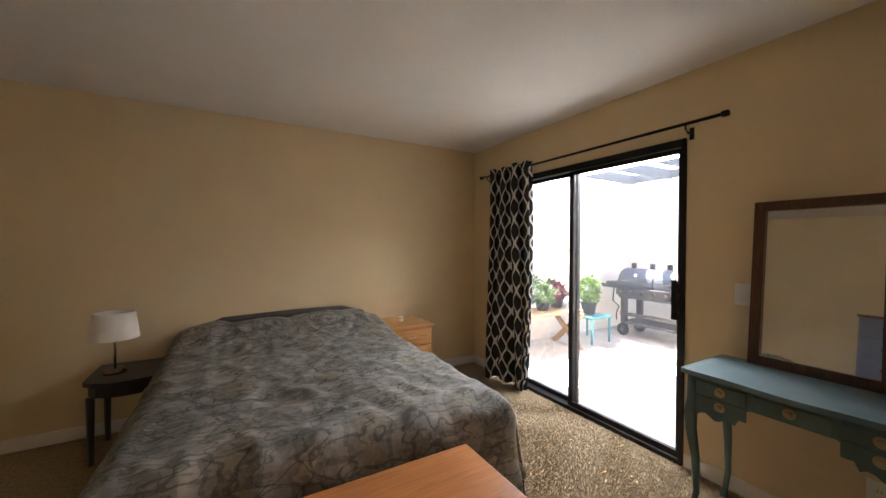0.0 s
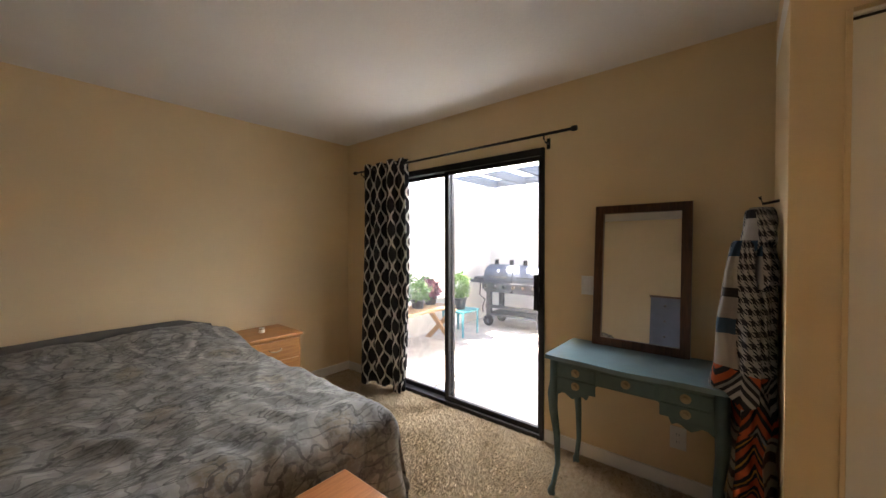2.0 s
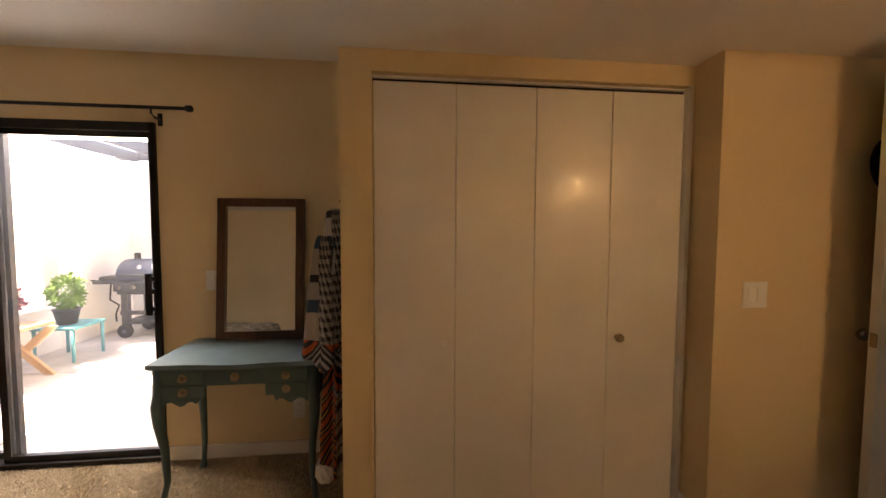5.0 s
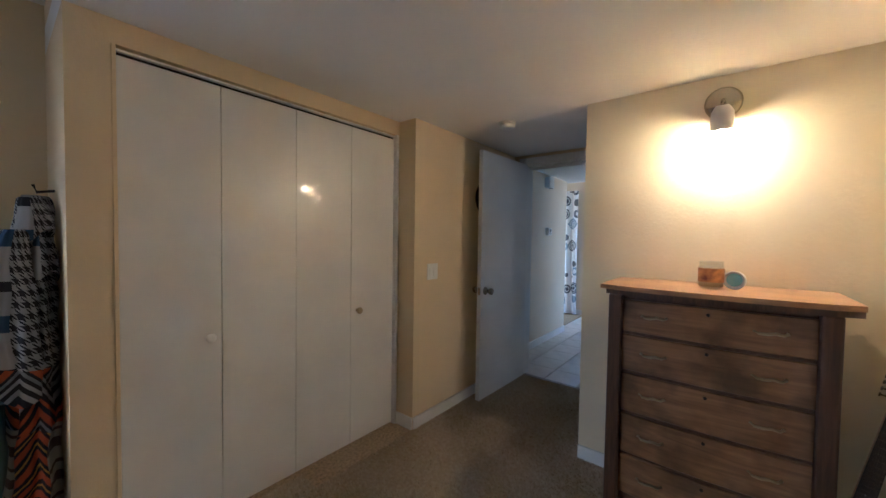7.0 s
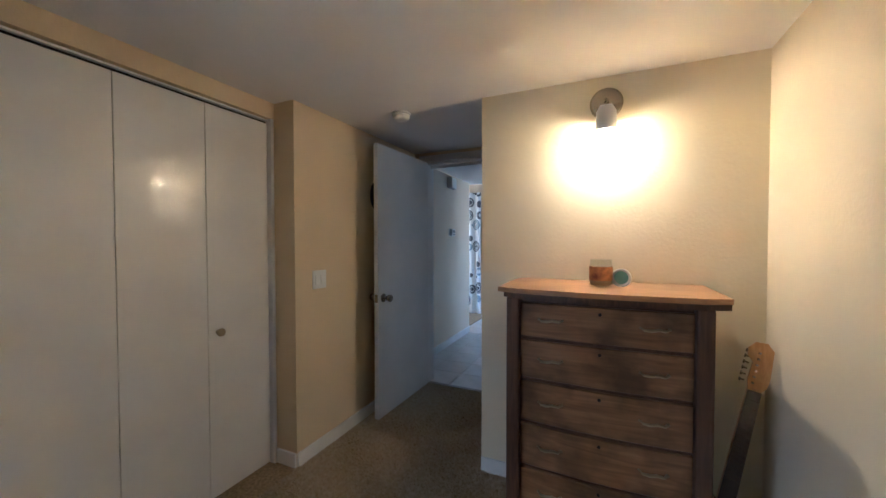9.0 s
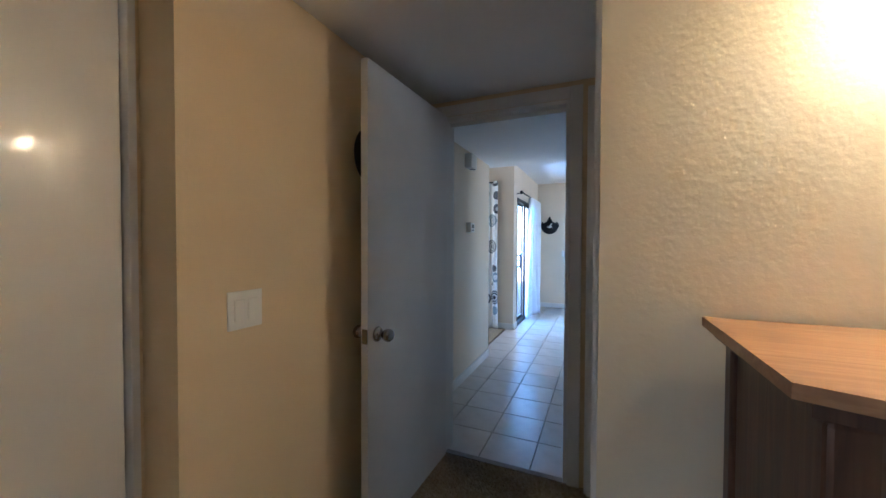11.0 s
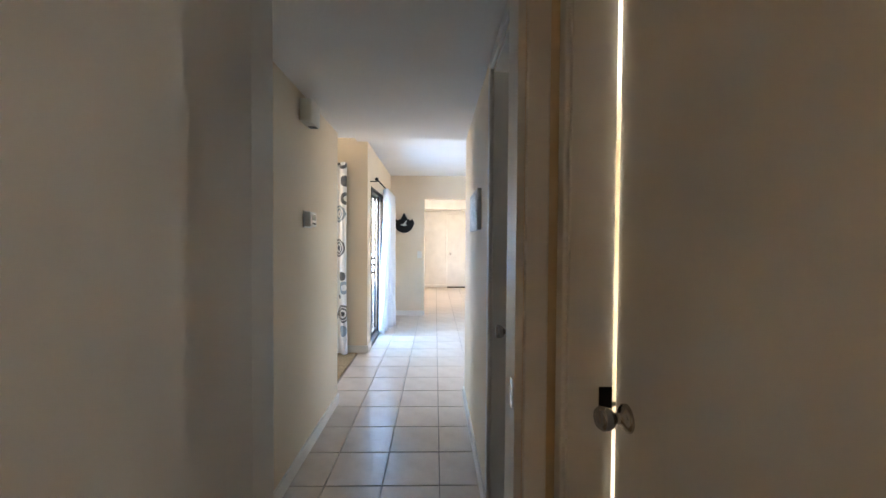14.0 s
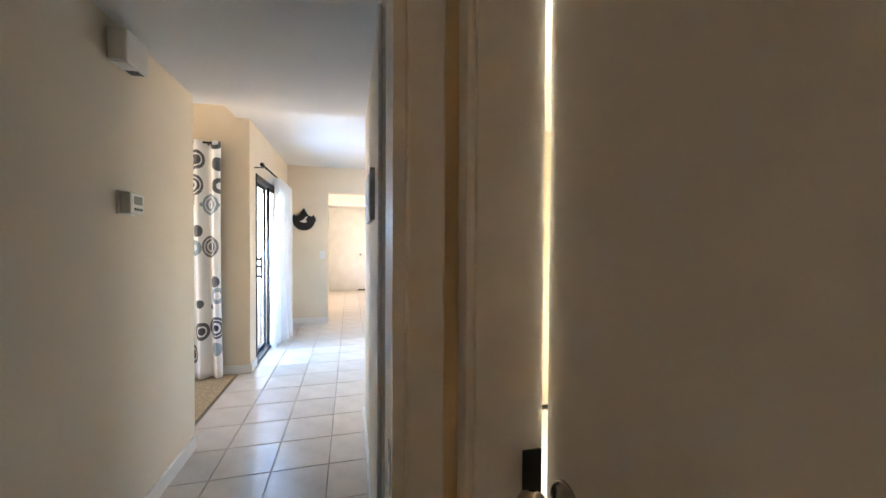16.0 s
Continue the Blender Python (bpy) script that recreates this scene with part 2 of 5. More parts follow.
def blanket_material():
    """Blanket robe: houndstooth above, a zigzag belt in orange, black and white, tan with brown stripes below."""
    m = material("banded_cloth", (0.3, 0.3, 0.3), 0.9)
    t = m.node_tree

    def mix(fac, a, b):
        n = t.nodes.new("ShaderNodeMix")
        n.data_type = "RGBA"
        for i, v in ((0, fac), (6, a), (7, b)):
            if isinstance(v, tuple):
                n.inputs[i].default_value = (*v, 1)
            else:
                t.links.new(v, n.inputs[i])
        return n.outputs[2]

    def ramp(value, *stops):
        n = t.nodes.new("ShaderNodeValToRGB")
        n.color_ramp.interpolation = "CONSTANT"
        e = n.color_ramp.elements
        e[0].color, e[1].position, e[1].color = (*stops[0][1], 1), stops[1][0], (*stops[1][1], 1)
        for p, c in stops[2:]:
            e.new(p).color = (*c, 1)
        t.links.new(value, n.inputs[0])
        return n.outputs[0]
    black, white, blue, orange, tan, brown = (0.015, 0.015, 0.02), (0.33, 0.31, 0.29), (0.025, 0.06, 0.11), (0.42, 0.085, 0.03), (0.36, 0.30, 0.22), (0.09, 0.055, 0.04)
    uv, sep = t.nodes.new("ShaderNodeUVMap"), t.nodes.new("ShaderNodeSeparateXYZ")
    t.links.new(uv.outputs[0], sep.inputs[0])
    u, v = sep.outputs[0], sep.outputs[1]
    a, b = mathop(t, "FRACT", mathop(t, "MULTIPLY", mathop(t, "ADD", u, mathop(t, "MULTIPLY", v, 0.5)), 22.0)), mathop(t, "FRACT", mathop(t, "MULTIPLY", v, 24.0))
    tooth = mathop(t, "FRACT", mathop(t, "MULTIPLY", mathop(t, "ADD", mathop(t, "MULTIPLY", u, 22.0), mathop(t, "MULTIPLY", v, 35.0)), 2.0))
    both = mathop(t, "ADD", mathop(t, "LESS_THAN", a, 0.5), mathop(t, "LESS_THAN", b, 0.5))
    hound = mathop(t, "ADD", mathop(t, "GREATER_THAN", both, 1.5), mathop(t, "MULTIPLY", mathop(t, "COMPARE", both, 1.0, 0.1), mathop(t, "LESS_THAN", tooth, 0.5)))
    upper = mix(hound, black, white)
    plain = ramp(mathop(t, "FRACT", mathop(t, "MULTIPLY", v, 3.3)), (0.0, white), (0.22, blue), (0.42, (0.30, 0.28, 0.26)), (0.70, black), (0.82, white))
    upper = mix(mathop(t, "LESS_THAN", mathop(t, "FRACT", mathop(t, "MULTIPLY_ADD", u, 2.2, 0.38)), 0.33), upper, plain)
    zig = mathop(t, "ADD", v, mathop(t, "PINGPONG", mathop(t, "MULTIPLY", u, 0.8), 0.09))
    belt = ramp(mathop(t, "FRACT", mathop(t, "MULTIPLY", zig, 4.6)), (0.0, orange), (0.16, black), (0.28, orange), (0.36, black), (0.5, white), (0.6, black), (0.7, white), (0.78, black), (0.86, (0.2, 0.2, 0.2)), (0.93, black))
    skirt = ramp(mathop(t, "FRACT", mathop(t, "MULTIPLY", v, 8.0)), (0.0, brown), (0.3, tan), (0.55, brown), (0.65, tan))
    feather = ramp(mathop(t, "FRACT", mathop(t, "MULTIPLY", zig, 14.0)), (0.0, orange), (0.4, black), (0.62, (0.45, 0.22, 0.04)), (0.75, black))
    lower = mix(mathop(t, "LESS_THAN", mathop(t, "FRACT", mathop(t, "MULTIPLY", u, 3.1)), 0.5), skirt, feather)
    out = mix(mathop(t, "GREATER_THAN", v, 0.60), lower, belt)
    out = mix(mathop(t, "GREATER_THAN", mathop(t, "ADD", v, mathop(t, "MULTIPLY", u, 0.12)), 0.90), out, upper)
    t.links.new(out, t.nodes["Principled BSDF"].inputs["Base Color"])
    return m


WALL = material("wall_paint", (0.70, 0.55, 0.34), 0.75, vary=0.02, scale=2.0, bump=0.15, bump_scale=75)
CREAM = material("hall_paint", (0.76, 0.65, 0.505), 0.75, vary=0.02, scale=2.0, bump=0.18, bump_scale=75)
# Wall paint lightened to cream for the walls that the sconce lights.
LITCREAM = material("sconce_lit_wall_paint", (0.745, 0.655, 0.47), 0.72, vary=0.025, scale=2.0, bump=0.2, bump_scale=60)
CEIL = material("ceiling_paint", (0.78, 0.755, 0.72), 0.9, vary=0.02, scale=1.5, bump=0.3, bump_scale=60)
WHITE = material("white_trim_paint", (0.76, 0.74, 0.70), 0.45, vary=0.03, scale=5, bump=0.04, bump_scale=40)
CLOSETPAINT = material("glossy_closet_paint", (0.74, 0.715, 0.66), 0.3, vary=0.03, scale=3, bump=0.03, bump_scale=25, coat=0.22)
CLOSETPAINT.node_tree.nodes["Principled BSDF"].inputs["Coat Roughness"].default_value = 0.07
DOORPAINT = material("white_door_paint", (0.74, 0.72, 0.68), 0.38, vary=0.03, scale=3, bump=0.05, bump_scale=30)
CARPET = material("carpet_pile", (0.46, 0.35, 0.22), 0.95, second=(0.25, 0.185, 0.115), scale=60, bump=1.0, bump_scale=140, spec=0.1)
CARPET_PILE = material("carpet_tufts", (0.50, 0.41, 0.29), 0.95, second=(0.38, 0.295, 0.20), scale=45, spec=0.1)
TILE = material("floor_tile", (0.62, 0.55, 0.48), 0.28, second=(0.52, 0.45, 0.385), scale=7, bump=0.05, bump_scale=30, per_object=0.06)
GROUT = material("tile_grout", (0.33, 0.29, 0.25), 0.9, vary=0.1, scale=30)
BRONZE = material("dark_bronze_frame", (0.022, 0.020, 0.020), 0.4, metal=0.5, vary=0.15)
GLASS = glass_material("window_glass")
gt = GLASS.node_tree
# A small translucent share puts the bright patio's haze into the panes.
ghaze, gmix = gt.nodes.new("ShaderNodeBsdfTranslucent"), gt.nodes.new("ShaderNodeMixShader")
ghaze.inputs[0].default_value, gmix.inputs[0].default_value = (0.8, 0.85, 0.95, 1), 0.014
gt.links.new(gt.nodes["Principled BSDF"].outputs[0], gmix.inputs[1])
gt.links.new(ghaze.outputs[0], gmix.inputs[2])
gt.links.new(gmix.outputs[0], gt.nodes["Material Output"].inputs[0])
JARGLASS = bpy.data.materials.new("jar_glass")
JARGLASS.use_nodes = True
jt = JARGLASS.node_tree
jmix, jclear, jgloss = jt.nodes.new("ShaderNodeMixShader"), jt.nodes.new("ShaderNodeBsdfTransparent"), jt.nodes.new("ShaderNodeBsdfGlossy")
jclear.inputs[0].default_value, jgloss.inputs["Roughness"].default_value, jmix.inputs[0].default_value = (0.94, 0.95, 0.94, 1), 0.05, 0.07
jt.links.new(jclear.outputs[0], jmix.inputs[1])
jt.links.new(jgloss.outputs[0], jmix.inputs[2])
jt.links.new(jmix.outputs[0], jt.nodes["Material Output"].inputs[0])
MIRROR = material("mirror_silver", (0.86, 0.86, 0.84), 0.02, metal=1.0, vary=0.0)
STUCCO = material("white_stucco", (0.78, 0.76, 0.72), 0.9, vary=0.05, scale=3, bump=0.5, bump_scale=50)
CONCRETE = material("patio_concrete", (0.52, 0.49, 0.45), 0.85, vary=0.1, scale=3, bump=0.2, bump_scale=60)
PERGOLA = material("pergola_paint", (0.075, 0.08, 0.09), 0.6, vary=0.06, scale=5)
EARTH = material("dry_ground", (0.30, 0.26, 0.2), 0.95, vary=0.2, scale=2, bump=0.4)
NICKEL = material("satin_nickel", (0.40, 0.37, 0.34), 0.18, metal=1.0, vary=0.05)
BLACKMETAL = material("black_metal", (0.02, 0.02, 0.022), 0.45, metal=0.6, vary=0.1)
PLASTIC = material("white_plastic", (0.78, 0.77, 0.73), 0.35, vary=0.02)
BLACKWOOD = wood("black_wood", (0.022, 0.02, 0.02), (0.01, 0.01, 0.01), 0.35)
HONEY = wood("honey_pine", (0.52, 0.25, 0.085), (0.36, 0.155, 0.05), 0.35, "x", 6)
CHESTWOOD = wood("orange_oak", (0.50, 0.20, 0.065), (0.36, 0.13, 0.04), 0.32, "x", 8)
WALNUT = wood("dark_walnut", (0.13, 0.055, 0.025), (0.06, 0.025, 0.012), 0.35, "z", 8)
DRESSERWOOD = wood("worn_oak", (0.30, 0.155, 0.068), (0.16, 0.078, 0.032), 0.42, "x", 4, blotch=0.75)
# Oak darkened to put the shade on the dresser's posts into its colour.
DRESSERDARK = wood("shade_darkened_oak", (0.11, 0.053, 0.028), (0.05, 0.023, 0.014), 0.4, "z", 6)
DRESSERTOP = wood("rubbed_oak_top", (0.44, 0.25, 0.115), (0.33, 0.17, 0.075), 0.4, "x", 7, blotch=0.35)
TEALPAINT = material("worn_teal_paint", (0.075, 0.135, 0.14), 0.5, second=(0.055, 0.098, 0.10), scale=9, bump=0.15, bump_scale=40)
TEALTOP = material("lighter_blue_paint", (0.15, 0.235, 0.265), 0.4, second=(0.11, 0.18, 0.20), scale=6, bump=0.1, bump_scale=50)
BRASS = material("aged_brass", (0.42, 0.34, 0.22), 0.35, metal=0.9, vary=0.1)
SLATE = material("slate_blue_paint", (0.16, 0.18, 0.24), 0.5, vary=0.06)
SHADE = material("lamp_shade_linen", (0.78, 0.74, 0.68), 0.9, vary=0.03, bump=0.1, bump_scale=200)
TRELLIS, FLOWER, DUVET, BLANKET = trellis_material(), flower_material(), duvet_material(), blanket_material()
SHEET = material("grey_sheet_cloth", (0.10, 0.095, 0.085), 0.9, vary=0.1)
BROWNCLOTH = material("brown_bed_skirt", (0.13, 0.10, 0.075), 0.9, vary=0.1, scale=12)
SHEER = material("white_sheer_cloth", (0.86, 0.88, 0.92), 0.9, vary=0.02)
SHEER.node_tree.nodes["Principled BSDF"].inputs["Transmission Weight"].default_value = 0.25

# ---- building helpers ----


def box(bm, x0, x1, y0, y1, z0, z1, bevel=0.0):
    made = bmesh.ops.create_cube(bm, size=1.0, matrix=Matrix.LocRotScale(((x0 + x1) / 2, (y0 + y1) / 2, (z0 + z1) / 2), None, (abs(x1 - x0), abs(y1 - y0), abs(z1 - z0))))
    if bevel:
        edges = list({e for v in made["verts"] for e in v.link_edges})
        bmesh.ops.bevel(bm, geom=edges, offset=bevel, segments=2, affect="EDGES", profile=0.5)
    return bm


def slab(*a, bevel=0.0):
    return box(bmesh.new(), *a, bevel=bevel)


def tube(bm, pts, radii, n=10):
    """A round bar through the points, with a radius at each."""
    pts = [Vector(p) for p in pts]
    if isinstance(radii, (int, float)):
        radii = [radii] * len(pts)
    rings = []
    for i, p in enumerate(pts):
        d = (pts[min(i + 1, len(pts) - 1)] - pts[max(i - 1, 0)]).normalized()
        a = d.orthogonal().normalized() if abs(d.z) < 0.9 else d.cross(Vector((0, 1, 0))).normalized()
        b = d.cross(a)
        rings.append([bm.verts.new(p + (a * math.cos(k * 2 * math.pi / n) + b * math.sin(k * 2 * math.pi / n)) * radii[i]) for k in range(n)])
    for r, s in zip(rings, rings[1:]):
        for k in range(n):
            bm.faces.new((r[k], r[(k + 1) % n], s[(k + 1) % n], s[k])).smooth = True
    bm.faces.new(rings[0][::-1])
    bm.faces.new(rings[-1])
    return bm


def lathe(bm, profile, at, axis=(0, 0, 1), n=20):
    """A turned body: (radius, height) pairs about an axis from a foot point."""
    ax = Vector(axis).normalized()
    at = Vector(at)
    a = ax.orthogonal().normalized()
    b = ax.cross(a)
    rings = [[bm.verts.new(at + ax * z + (a * math.cos(k * 2 * math.pi / n) + b * math.sin(k * 2 * math.pi / n)) * max(r, 0.0004)) for k in range(n)] for r, z in profile]
    for r, s in zip(rings, rings[1:]):
        for k in range(n):
            bm.faces.new((r[k], r[(k + 1) % n], s[(k + 1) % n], s[k])).smooth = True
    bm.faces.new(rings[0][::-1])
    bm.faces.new(rings[-1])
    return bm


def prism(bm, outline, place, depth):
    """An outline of 2D points made solid; place(u, v, w) gives the world point."""
    f = [bm.verts.new(place(u, v, 0)) for u, v in outline]
    g = [bm.verts.new(place(u, v, depth)) for u, v in outline]
    bm.faces.new(f)
    bm.faces.new(g[::-1])
    for i in range(len(f)):
        j = (i + 1) % len(f)
        bm.faces.new((f[j], f[i], g[i], g[j]))
    bmesh.ops.recalc_face_normals(bm, faces=bm.faces)
    return bm


def finish(name, bm, mat):
    me = bpy.data.meshes.new(name)
    bmesh.ops.recalc_face_normals(bm, faces=bm.faces)
    bm.to_mesh(me)
    bm.free()
    me.materials.append(mat)
    return new(name, me)


def structure(name, bm, mat, label, category):
    return tagged(finish(name, bm, mat), label, category, kind="structure")


def thing(name, at, label, category, group="", kind=""):
    ob = new(name)
    ob.empty_display_size = 0.05
    ob.matrix_basis = Matrix.Translation(at)
    return tagged(ob, label, category, group, kind)


def part(name, bm, mat, parent, label=""):
    ob = finish(name, bm, mat)
    ob.parent = parent
    if parent.type == "EMPTY":
        ob.matrix_parent_inverse = parent.matrix_basis.inverted()
    return tagged(ob, label)


def wall(name, axis, p0, p1, a0, a1, z0, z1, holes, mat, label):
    """A wall that runs along the other axis from a0 to a1, with rectangular openings (a, a, z, z)."""
    bm = bmesh.new()

    def piece(s, e, b, t):
        if e - s > 1e-4 and t - b > 1e-4:
            box(bm, *((p0, p1, s, e) if axis == "x" else (s, e, p0, p1)), b, t)
    at = a0
    for h0, h1, hb, ht in sorted(holes):
        piece(at, h0, z0, z1)
        piece(h0, h1, z0, hb)
        piece(h0, h1, ht, z1)
        at = h1
    piece(at, a1, z0, z1)
    return structure(name, bm, mat, label, "wall")


# ---- bedroom shell ----
HIGH, LOW, HALLC, LIVC = 2.356, 2.135, 2.155, 2.45
TOP = 2.75
structure("floor_bedroom", slab(-4.3, 0.0, -6.39, 0.1, -0.14, 0.0), CARPET, "beige shag carpet over the bedroom floor", "carpet")
wall("wall_head", "y", 0.0, 0.14, -4.3, 0.15, -0.1, TOP, [], WALL, "tan painted textured wall behind the bed")
wall("wall_patio", "x", 0.0, 0.15, -8.30, 0.0, -0.1, TOP, [(-2.195, -0.51, -0.1, 1.966)], WALL, "tan painted wall round the patio slider")
wall("wall_left", "x", -4.3, -4.16, -2.95, 0.0, -0.1, TOP, [], WALL, "tan painted side wall of the bedroom")
wall("wall_closet_side", "y", -3.44, -3.32, -0.635, 0.0, -0.1, TOP, [], WALL, "tan painted end wall of the built-in closet")
wall("wall_closet_front", "x", -0.635, -0.535, -4.945, -3.44, -0.1, LOW + 0.02, [(-4.92, -3.45, -0.1, 2.042)], WALL, "tan painted wall over the bifold closet")
wall("wall_switch", "x", -0.79, -0.62, -6.38, -4.945, -0.1, LOW + 0.02, [], WALL, "yellow-tan painted wall with a light switch")
wall("wall_dresser", "y", -5.49, -5.37, -3.05, -1.78, -0.1, LOW + 0.02, [], LITCREAM, "cream textured wall behind the tall dresser")
wall("wall_second_closet", "x", -3.17, -3.05, -5.49, -2.95, -0.1, LOW + 0.02, [(-4.46, -3.20, -0.1, 2.03)], LITCREAM, "cream wall with a second closet door")
wall("wall_recess", "y", -3.07, -2.95, -4.3, -3.17, -0.1, TOP, [], WALL, "tan painted wall beside the slate dresser")
wall("wall_closet_back", "x", -3.9, -3.8, -5.49, -3.07, -0.1, LOW + 0.02, [], WHITE, "plain white closet back wall")
wall("wall_hall_door", "y", -6.50, -6.38, -1.78, -0.62, -0.1, LOW + 0.02, [(-1.63, -0.905, -0.1, 2.045)], WALL, "wall round the open hall door")
wall("wall_bath", "x", -1.84, -1.78, -6.38, -5.49, -0.1, LOW + 0.02, [(-6.326, -5.555, -0.1, 2.045)], WALL, "narrow wall round the bathroom door")
structure("ceiling_bedroom", slab(-4.3, 0.0, -3.32, 0.0, HIGH, HIGH + 0.12), CEIL, "off-white textured bedroom ceiling", "ceiling")
bm = slab(-3.9, 0.0, -6.50, -3.32, LOW, LOW + 0.12)
box(bm, -4.3, -0.635, -3.36, -3.32, LOW + 0.12, TOP)
structure("ceiling_alcove", bm, CEIL, "lower off-white textured ceiling by the closets", "ceiling")

# ---- hall, living space and entry shell ----
structure("floor_hall_bed", slab(-4.2, -0.49, -15.8, -6.39, -0.14, -0.012), GROUT, "grey-brown grout bed under pale floor tiles", "floor")
structure("floor_alcove", slab(-0.49, 1.6, -9.62, -8.31, -0.14, 0.004), CARPET, "brown carpet in the side room", "carpet")
structure("door_threshold", slab(-1.63, -0.905, -6.415, -6.375, -0.02, 0.006, bevel=0.003), GROUT, "thin metal strip between carpet and tile", "threshold")
wall("wall_hall_left", "x", -0.62, -0.50, -8.31, -6.50, -0.1, TOP, [], CREAM, "cream hall wall with thermostat and chime box")
wall("wall_hall_right", "x", -1.77, -1.65, -8.44, -6.50, -0.1, TOP, [(-7.03, -6.58, -0.1, 2.06)], CREAM, "cream hall wall with a white door")
wall("wall_alcove_side", "y", -8.31, -8.22, -0.50, 1.6, -0.1, TOP, [], CREAM, "plain cream wall of the side room")
wall("wall_alcove_end", "x", 1.5, 1.62, -9.62, -8.30, -0.1, TOP, [(-9.45, -8.55, 0.6, 2.0)], CREAM, "cream wall with a window in the side room")
wall("wall_pillar", "y", -9.74, -9.62, -0.61, 1.6, -0.1, TOP, [], CREAM, "cream wall end beside the flowered curtain")
wall("wall_living_slider", "x", -0.61, -0.49, -11.745, -9.74, -0.1, TOP, [(-11.25, -9.84, -0.1, 1.97)], CREAM, "cream wall round the living room slider")
wall("wall_far", "y", -11.865, -11.745, -4.2, -0.49, -0.1, TOP, [(-2.35, -1.207, -0.1, 2.05)], CREAM, "cream far wall with a wide opening")
wall("wall_entry_left", "x", -0.61, -0.49, -15.6, -11.865, -0.1, TOP, [(-14.5, -12.9, 0.6, 2.1)], CREAM, "white entry wall with a window")
wall("wall_entry_far", "y", -15.72, -15.6, -4.2, -0.49, -0.1, TOP, [], WHITE, "bright white wall at the entry")
# This window opening is out of view, added to let daylight into the hall.
wall("wall_living_right", "x", -4.2, -4.08, -15.6, -8.44, -0.1, TOP, [(-10.8, -9.6, 0.75, 2.0)], CREAM, "cream living room wall with an added, unseen window for daylight")
wall("wall_living_near", "y", -8.44, -8.32, -4.2, -1.77, -0.1, TOP, [], CREAM, "plain cream wall of the living room")
structure("ceiling_hall", slab(-1.77, -0.50, -8.44, -6.50, HALLC, HALLC + 0.12), CEIL, "smooth white hall ceiling", "ceiling")
structure("ceiling_living", slab(-4.2, -0.49, -15.72, -8.44, LIVC, LIVC + 0.3), CEIL, "smooth white living room ceiling", "ceiling")
structure("ceiling_side_room", slab(-0.49, 1.6, -9.62, -8.30, 2.66, 2.76), CEIL, "smooth white side room ceiling", "ceiling")
structure("entry_soffit", slab(-4.08, -0.61, -15.6, -14.95, 2.165, LIVC), WHITE, "white boxed soffit over the entry door", "soffit")
# bathroom behind its door
wall("wall_bath_far", "x", -3.2, -3.08, -8.32, -5.49, -0.1, TOP, [], WHITE, "plain white bathroom wall")
structure("floor_bathroom", slab(-3.08, -1.88, -8.32, -5.49, -0.1, 0.0), TILE, "pale tiled bathroom floor", "floor")
structure("ceiling_bathroom", slab(-3.2, -1.77, -8.32, -5.49, LOW, LOW + 0.1), CEIL, "white bathroom ceiling", "ceiling")
structure("roof", slab(-4.5, 1.7, -15.9, 0.2, TOP, TOP + 0.1), CEIL, "flat closed roof over the rooms", "roof")

# ---- trim ----


def baseboard(axis, face, side, a0, a1, mat=WHITE):
    b = (min(face, face + side * 0.014), max(face, face + side * 0.014))
    bm = slab(*((*b, a0, a1) if axis == "x" else (a0, a1, *b)), 0.0, 0.085, bevel=0.004)
    return structure("baseboard", bm, mat, "low white painted baseboard along the wall", "baseboard")


baseboard("y", 0.0, -1, -4.16, 0.0)
baseboard("x", 0.0, -1, -0.50, -0.015)
baseboard("x", 0.0, -1, -3.32, -2.20)
baseboard("x", -0.79, -1, -6.34, -4.945)
baseboard("y", -4.945, 1, -0.79, -0.64)
baseboard("y", -5.37, 1, -3.05, -1.78)
baseboard("x", -3.05, 1, -5.355, -4.54)
baseboard("x", -0.62, -1, -8.31, -6.50)
baseboard("x", -1.65, 1, -8.44, -7.085)
baseboard("y", -9.62, 1, -0.61, 1.5)
baseboard("x", -0.61, -1, -9.83, -9.62)
baseboard("y", -11.745, 1, -1.207, -0.61)
baseboard("y", -15.6, 1, -1.70, -0.61)


def casing(name, axis, face, side, a0, a1, top, width=0.065, thick=0.016, mat=WHITE, label="white painted door casing"):
    """Two uprights and a head board round an opening, proud of one wall face."""
    b = (min(face, face + side * thick), max(face, face + side * thick))
    bm = bmesh.new()
    for s, e, z0, z1 in ((a0 - width, a0, 0, top + width), (a1, a1 + width, 0, top + width), (a0, a1, top, top + width)):
        box(bm, *((*b, s, e) if axis == "x" else (s, e, *b)), z0, z1, bevel=0.005)
    return structure(name, bm, mat, label, "trim")


def jamb(axis, p0, p1, a0, a1, top, t=0.02):
    bm = bmesh.new()
    for s, e, z0, z1 in ((a0, a0 + t, 0, top), (a1 - t, a1, 0, top), (a0 + t, a1 - t, top - t, top)):
        box(bm, *((p0, p1, s, e) if axis == "x" else (s, e, p0, p1)), z0, z1)
    return structure("door_jamb", bm, WHITE, "white painted door jamb lining", "trim")


